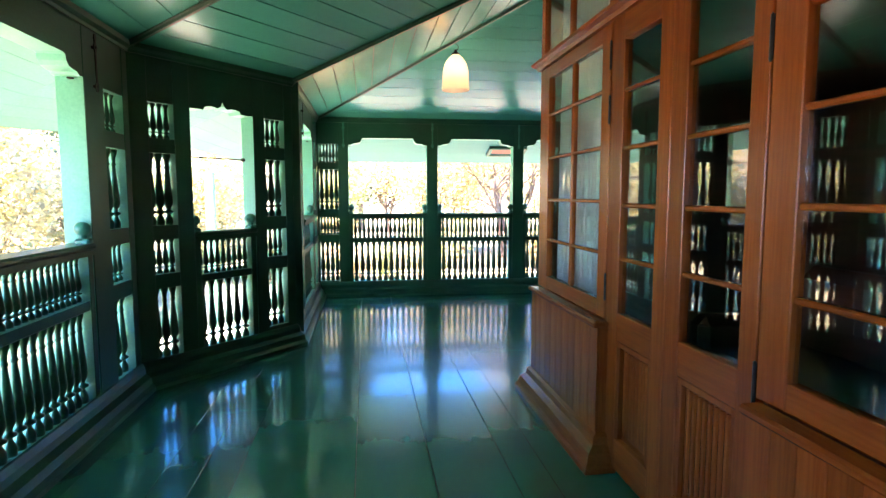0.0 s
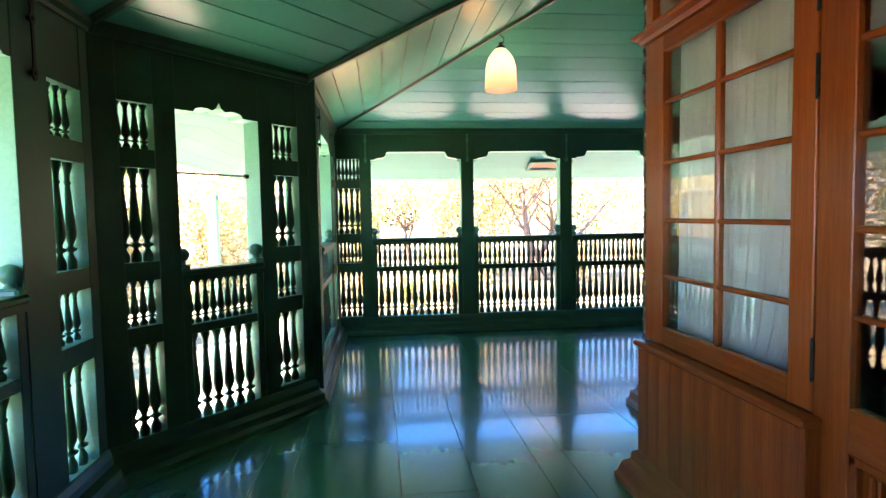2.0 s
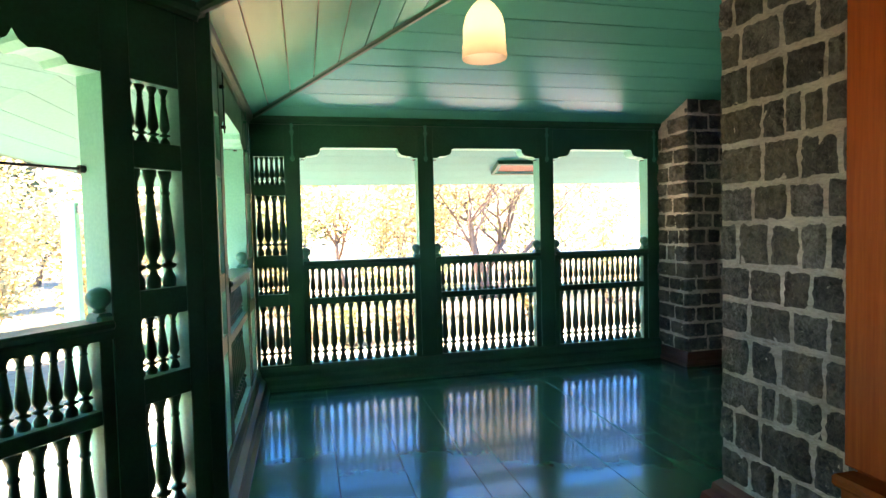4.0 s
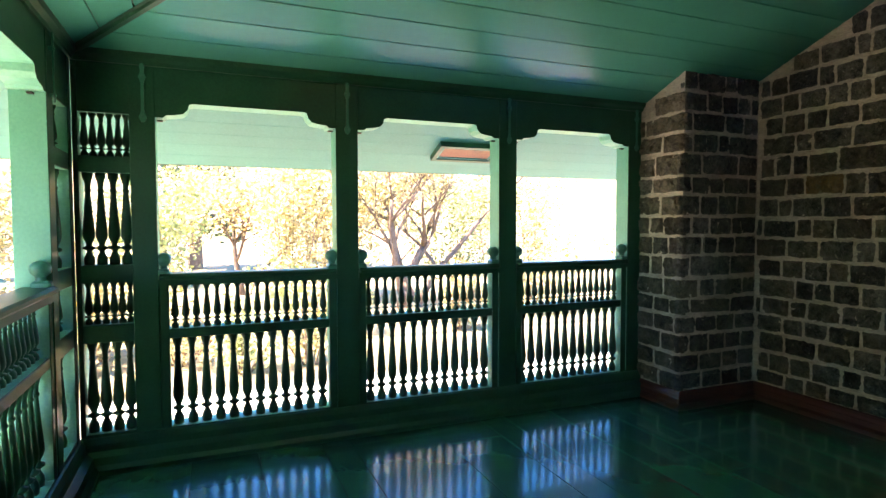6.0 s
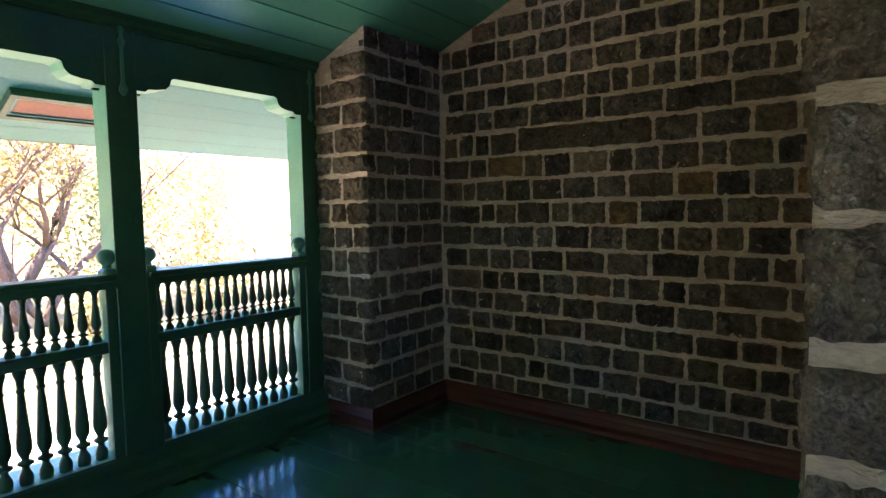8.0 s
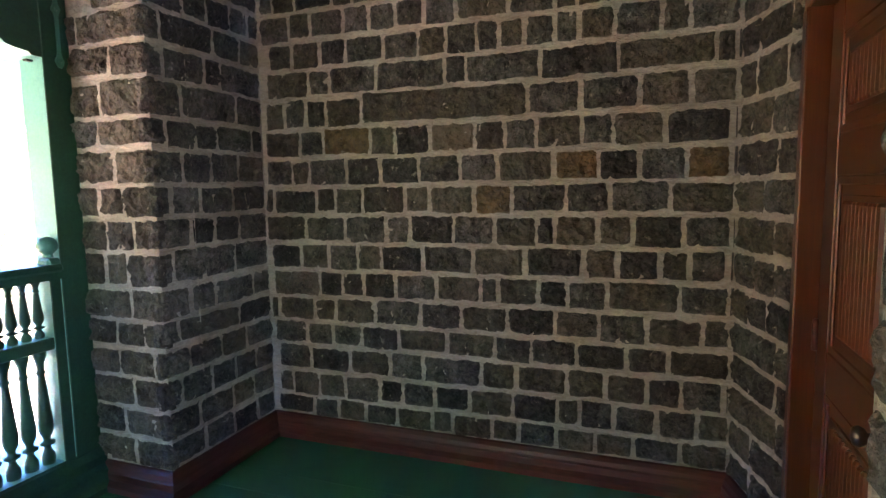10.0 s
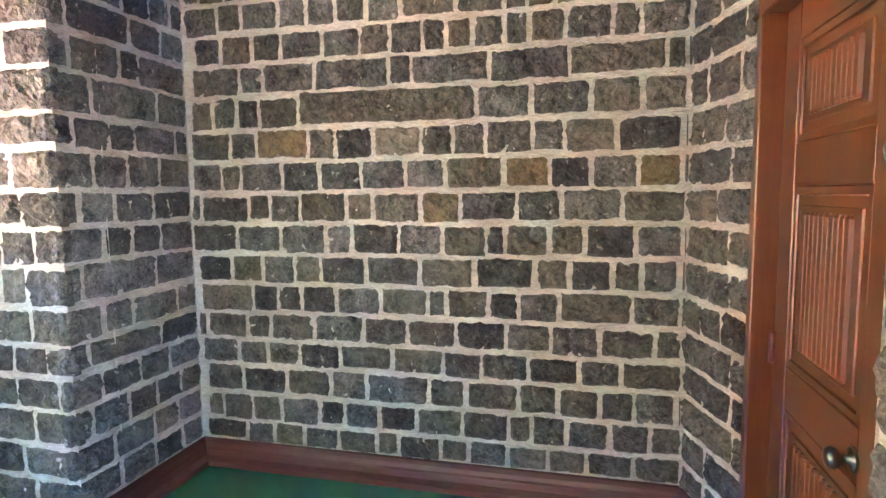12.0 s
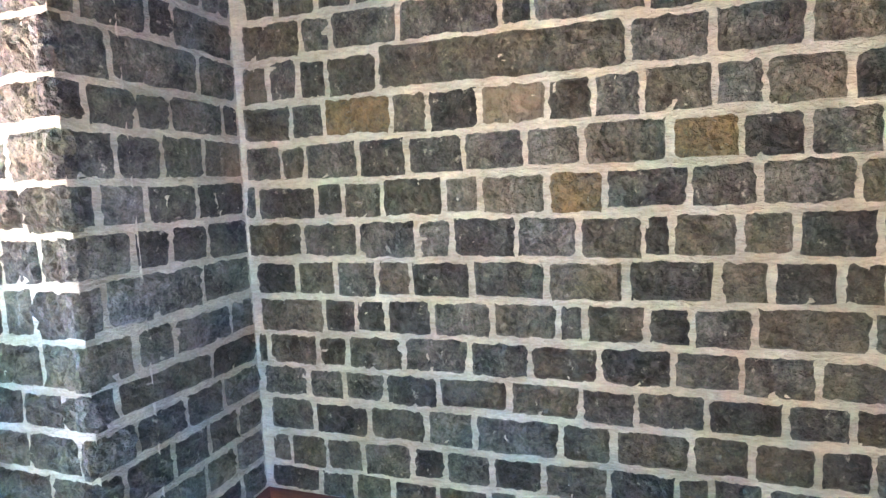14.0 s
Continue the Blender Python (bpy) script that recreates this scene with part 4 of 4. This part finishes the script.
part("rose", lathe([(-.001, .036), (.003, .036), (.005, .03)], 16), BRASS, knob)

# ---- hanging lamp ----
LAMP = Vector((1.05, 6.68))
LZ = H + SLOPE * (FY - LAMP.y)
lamp = thing("pendant_lamp", "lit frosted glass bell lamp hanging from an iron hook", "lamp", m=pose(LAMP.x, LAMP.y, 2.68))
bell = [(0, .155), (.02, .158), (.07, .152), (.085, .156), (.10, .15), (.22, .146), (.30, .125), (.36, .085), (.40, .045), (.405, .04)]
sb = bmesh.new()
seg = 28
rings = [[sb.verts.new((r * (1 + (.012 * math.cos(14 * 2 * math.pi * i / seg) if z < .05 else 0)) * math.cos(2 * math.pi * i / seg), r * math.sin(2 * math.pi * i / seg), z)) for i in range(seg)] for z, r in bell]
for r0, r1 in zip(rings, rings[1:]):
    for i in range(seg):
        sb.faces.new((r0[i], r0[(i + 1) % seg], r1[(i + 1) % seg], r1[i]))
part("shade", sb, SHADE, lamp, "frosted glass bell shade", smooth=True)
part("bulb", lathe([(.20, .012), (.215, .028), (.25, .036), (.285, .026), (.31, .014), (.34, .013)], 12), BULB, lamp, "glowing bulb", smooth=True)
part("gallery", lathe([(.395, .046), (.41, .05), (.42, .04), (.435, .018), (.46, .012)], 14), IRON, lamp, smooth=True)
hook = [(0, 0, .45)] + [(.035 * math.sin(q) * 1.0, 0, .485 - .035 * math.cos(q)) for q in (0.3, 1.0, 1.7, 2.4, 3.1)] + [(0, 0, LZ - 2.68)]
part("hook", tube(hook, .005), IRON, lamp)
lamp_light = new("lamp_light", bpy.data.lights.new("lamp_light", "POINT"))
lamp_light.data.energy, lamp_light.data.color, lamp_light.data.shadow_soft_size = 0.17, (1.0, .78, .52), .03
lamp_light.location = (LAMP.x, LAMP.y, 2.86)

# ---- outside ----
GROUND_Z = -.35
solid("ground", box(-150, -150, GROUND_Z - .2, 150, 150, GROUND_Z), GROUND, "sunlit pale earth and dry grass", "ground", "structure")


# ---- trees and bushes ----
def leaf_cloud(centres, count, size, seed, bm):
    """Many small folded leaves scattered about the given centres (x, y, z, radius)."""
    r = random.Random(seed)
    for _ in range(count):
        x, y, z, rad = r.choice(centres)
        while True:
            d = Vector((r.uniform(-1, 1), r.uniform(-1, 1), r.uniform(-1, 1)))
            if d.length < 1:
                break
        p = Vector((x, y, z)) + d * rad
        a = Vector((r.uniform(-1, 1), r.uniform(-1, 1), r.uniform(-.6, .6))).normalized()
        b = a.cross(Vector((r.uniform(-1, 1), r.uniform(-1, 1), r.uniform(-1, 1)))).normalized()
        s = size * r.uniform(.6, 1.4)
        vs = [bm.verts.new(p + a * s * i + b * s * j) for i, j in ((0, -.02), (.5, -.3), (1, 0), (.5, .3))]
        bm.faces.new((vs[0], vs[1], vs[2]))
        bm.faces.new((vs[0], vs[2], vs[3]))
    return bm


def branch(bm, p, d, length, radius, depth, r, tips):
    pts, rad = [p], [radius]
    q, way = p.copy(), d.normalized()
    n = 5
    for i in range(n):
        way = (way + Vector((r.uniform(-.22, .22), r.uniform(-.22, .22), r.uniform(-.08, .16)))).normalized()
        q = q + way * (length / n)
        pts.append(q.copy())
        rad.append(radius * (1 - .6 * (i + 1) / n))
    tube(pts, rad, 7 if depth > 1 else 4, bm)
    tips.append(pts[-1])
    if depth > 0:
        for k in range(r.choice((3, 4)) if depth > 1 else r.choice((3, 4, 5))):
            j = r.randrange(2, n + 1)
            side = Vector((r.uniform(-1, 1), r.uniform(-1, 1), r.uniform(-.1, .8))).normalized()
            branch(bm, pts[j], way * .6 + side, length * r.uniform(.5, .75), rad[j] * .70, depth - 1, r, tips)
            tips.append(pts[j])


def tree(x, y, height, radius, leaf, count, seed, label, size=.11, depth=3, spread=.55, stems=1):
    ob = thing("tree", label, "tree", group="garden trees", m=pose(x, y, GROUND_Z))
    r = random.Random(seed)
    bm, tips = bmesh.new(), []
    for k in range(stems):
        lean = Vector((r.uniform(-.75, .75), r.uniform(-.4, .4), 1)) if stems > 1 else Vector((.05, 0, 1))
        branch(bm, Vector((k * radius * 1.5, 0, -.1)), lean, height * .5, radius * (1 if k == 0 else .7), depth, r, tips)
    part("trunk", bm, BARK, ob, smooth=True)
    centres = [(p.x, p.y, p.z, spread * r.uniform(.5, 1.1)) for p in tips if p.z > height * .2]
    if count:
        part("crown", leaf_cloud(centres, count, size, seed, bmesh.new()), leaf, ob)
    return ob


def bush(x, y, w, h, leaf, count, seed, label, size=.085):
    ob = thing("bush", label, "bush", group="garden bushes", m=pose(x, y, GROUND_Z))
    r = random.Random(seed)
    centres, stems = [], bmesh.new()
    for k in range(14):
        a = r.uniform(0, 2 * math.pi)
        d = r.random() * w * .5
        top = Vector((d * math.cos(a), d * math.sin(a), h * r.uniform(.55, 1.0)))
        tube([(top.x * .15, top.y * .15, -.05), (top.x * .55, top.y * .55, top.z * .5), top], [.014, .009, .003], 5, stems)
        for f in (.35, .6, .8, 1.0):
            centres.append((top.x * (.3 + .7 * f), top.y * (.3 + .7 * f), top.z * f, .22 * h ** .5))
    part("branching", stems, BARK, ob)
    part("crown", leaf_cloud(centres, count, size, seed, bmesh.new()), leaf, ob)
    return ob


def conifer(x, y, height, seed):
    ob = thing("tree", "tall dark green conifer in the distance", "tree", m=pose(x, y, GROUND_Z))
    r = random.Random(seed)
    part("trunk", tube([(0, 0, -.1), (0, 0, height * .5), (0, 0, height)], [.3, .2, .03], 8), BARK, ob)
    centres = []
    z = height * .18
    while z < height:
        reach = (1 - z / height) * height * .2 + .2
        for k in range(9):
            a = r.uniform(0, 6.28)
            for f in (.35, .65, .95):
                centres.append((reach * f * math.cos(a), reach * f * math.sin(a), z - f * reach * .3, .35))
        z += .55
    part("crown", leaf_cloud(centres, 5000, .3, seed, bmesh.new()), LEAF_DARK, ob)
    return ob


tree(4.0, 16.4, 5.4, .13, LEAF_YELLOW, 11000, 5, "spreading grey-brown tree with thin yellow leaves", depth=5, spread=.6, stems=4, size=.08)
tree(-7.0, 10.0, 7.0, .18, LEAF_YELLOW, 9000, 41, "leafy tree with yellow and orange leaves beside the veranda", depth=3, spread=.9)
tree(-8.5, 5.0, 7.0, .18, LEAF_YELLOW, 8000, 43, "leafy tree with yellow-green leaves beside the veranda", depth=3, spread=.9)
tree(-8.0, -1.0, 7.0, .18, LEAF_GREEN, 7000, 47, "leafy green tree beside the veranda", depth=3, spread=.9)
# a loose row of garden trees north of the house, thinning towards the sky
grove = random.Random(77)
for k in range(19):
    gx = -12 + k * 1.75 + grove.uniform(-.7, .7)
    gy = 19.5 + grove.uniform(-1.5, 6.5)
    if abs(gx - 4.2) < 1.3:
        gy += 4
    yellow = grove.random() < .65
    tree(gx, gy, grove.uniform(3.2, 5.0), grove.uniform(.05, .085), LEAF_YELLOW if yellow else LEAF_GREEN, grove.randrange(3600, 6000) if gx < 2 else grove.randrange(2400, 3800), 100 + k,
         "sunlit autumn tree with thin yellow leaves" if yellow else "sunlit tree with thin green leaves", depth=4, spread=.8, size=.095, stems=1 + k % 2)
# dry wooded slope north and west of the garden, with a dip that opens on the sky
hill = bmesh.new()
ring = []
for i in range(61):
    turn = -100 + 160 * i / 60
    open_sky = 1 / (1 + math.exp(-(turn - 1) / 1.5))
    top = (17 - 9 * open_sky) + 3 * noise.noise(Vector((turn * .05, 0, 0))) + 2 * noise.noise(Vector((turn * .21, 3, 0)))
    col = []
    for k in range(13):
        d = 34 + k * 3.2
        f = k / 12
        h = math.tan(radians(max(top, 1))) * (d + 4) * f ** 1.3 + 1.2 * noise.noise(Vector((turn * .3, k * .6, 0))) * f
        col.append(hill.verts.new((d * math.sin(radians(turn)), 6 + d * math.cos(radians(turn)), GROUND_Z - .3 + h)))
    ring.append(col)
for c0, c1 in zip(ring, ring[1:]):
    for k in range(12):
        hill.faces.new((c0[k], c1[k], c1[k + 1], c0[k + 1]))
solid("backdrop_hill", hill, HILL, "dry sunlit wooded hillside beyond the garden", "hill", "structure", smooth=True)
conifer(-0.4, 30.0, 11.0, 3)
conifer(-11.0, 26.0, 13.0, 4)
for x, y, w, h, leaf_mat, n, s in ((-1.5, 13.2, 2.6, 1.5, LEAF_YELLOW, 2600, 1), (1.6, 14.0, 2.2, 1.3, LEAF_GREEN, 2200, 2), (6.6, 14.6, 2.4, 1.5, LEAF_YELLOW, 2400, 3), (8.8, 14.0, 2.2, 1.9, LEAF_YELLOW, 2600, 4),
                                   (-5.4, 8.2, 2.8, 2.9, LEAF_YELLOW, 7500, 5), (-6.0, 5.6, 2.8, 3.2, LEAF_GREEN, 7500, 6), (-5.0, 11.0, 2.8, 2.5, LEAF_YELLOW, 6000, 7), (-6.4, 2.8, 2.8, 3.0, LEAF_GREEN, 6000, 8), (-7.6, 10.2, 3.0, 3.6, LEAF_GREEN, 7000, 11), (-6.6, 0.2, 2.6, 2.8, LEAF_YELLOW, 5000, 12), (4.2, 13.6, 2.0, 1.1, LEAF_YELLOW, 1600, 10), (-3.3, 12.6, 2.4, 2.8, LEAF_YELLOW, 5000, 13), (-1.0, 15.6, 3.0, 3.2, LEAF_GREEN, 4200, 14), (1.6, 16.4, 3.2, 3.4, LEAF_YELLOW, 4200, 15),
                                   (3.0, 17.6, 3.0, 3.6, LEAF_YELLOW, 3600, 16), (5.6, 17.2, 3.0, 2.8, LEAF_GREEN, 3000, 17), (7.6, 16.8, 2.8, 2.2, LEAF_YELLOW, 2600, 18), (10.2, 15.8, 2.8, 2.2, LEAF_YELLOW, 2600, 19), (-6.0, 15.0, 3.0, 3.2, LEAF_YELLOW, 4200, 20)):
    bush(x, y, w, h, leaf_mat, n, s, "sunlit bush with yellow autumn leaves" if leaf_mat is LEAF_YELLOW else "sunlit bush with green leaves")
solid("pavement", box(-2.6, -4, GROUND_Z - .02, 7.5, 11.2, GROUND_Z + .03), PAVING, "pale concrete apron round the veranda", "pavement", "structure")
solid("plinth", slab(OUT, GROUND_Z, -.121), PAINT_OUT, "painted plinth under the veranda floor", "plinth", "structure")

# low planting along the edge of the apron
low = random.Random(15)
for k in range(6):
    yellow = low.random() < .7
    bush(-3.0 + k * .85 + low.uniform(-.2, .2), 11.9 + low.uniform(-.3, .9), low.uniform(1.0, 1.5), low.uniform(.7, 1.1), LEAF_YELLOW if yellow else LEAF_GREEN, 1500, 300 + k,
         "low sunlit bush with yellow autumn leaves" if yellow else "low sunlit bush with green leaves", size=.06)

screen = thing("garden_frame", "turquoise post with a thin top bar standing outside", "frame", m=pose(-2.05, 8.0, GROUND_Z + .03))
part("post", box(-.055, -.05, 0, .055, .05, 1.75 - GROUND_Z, .006), PAINT_OUT, screen)
part("post", box(.9, -.03, 0, .96, .03, 1.7 - GROUND_Z, .006), PLASTER, screen)
part("bar", box(.055, -.02, 1.66 - GROUND_Z, .9, .02, 1.72 - GROUND_Z, .004), PLASTER, screen)
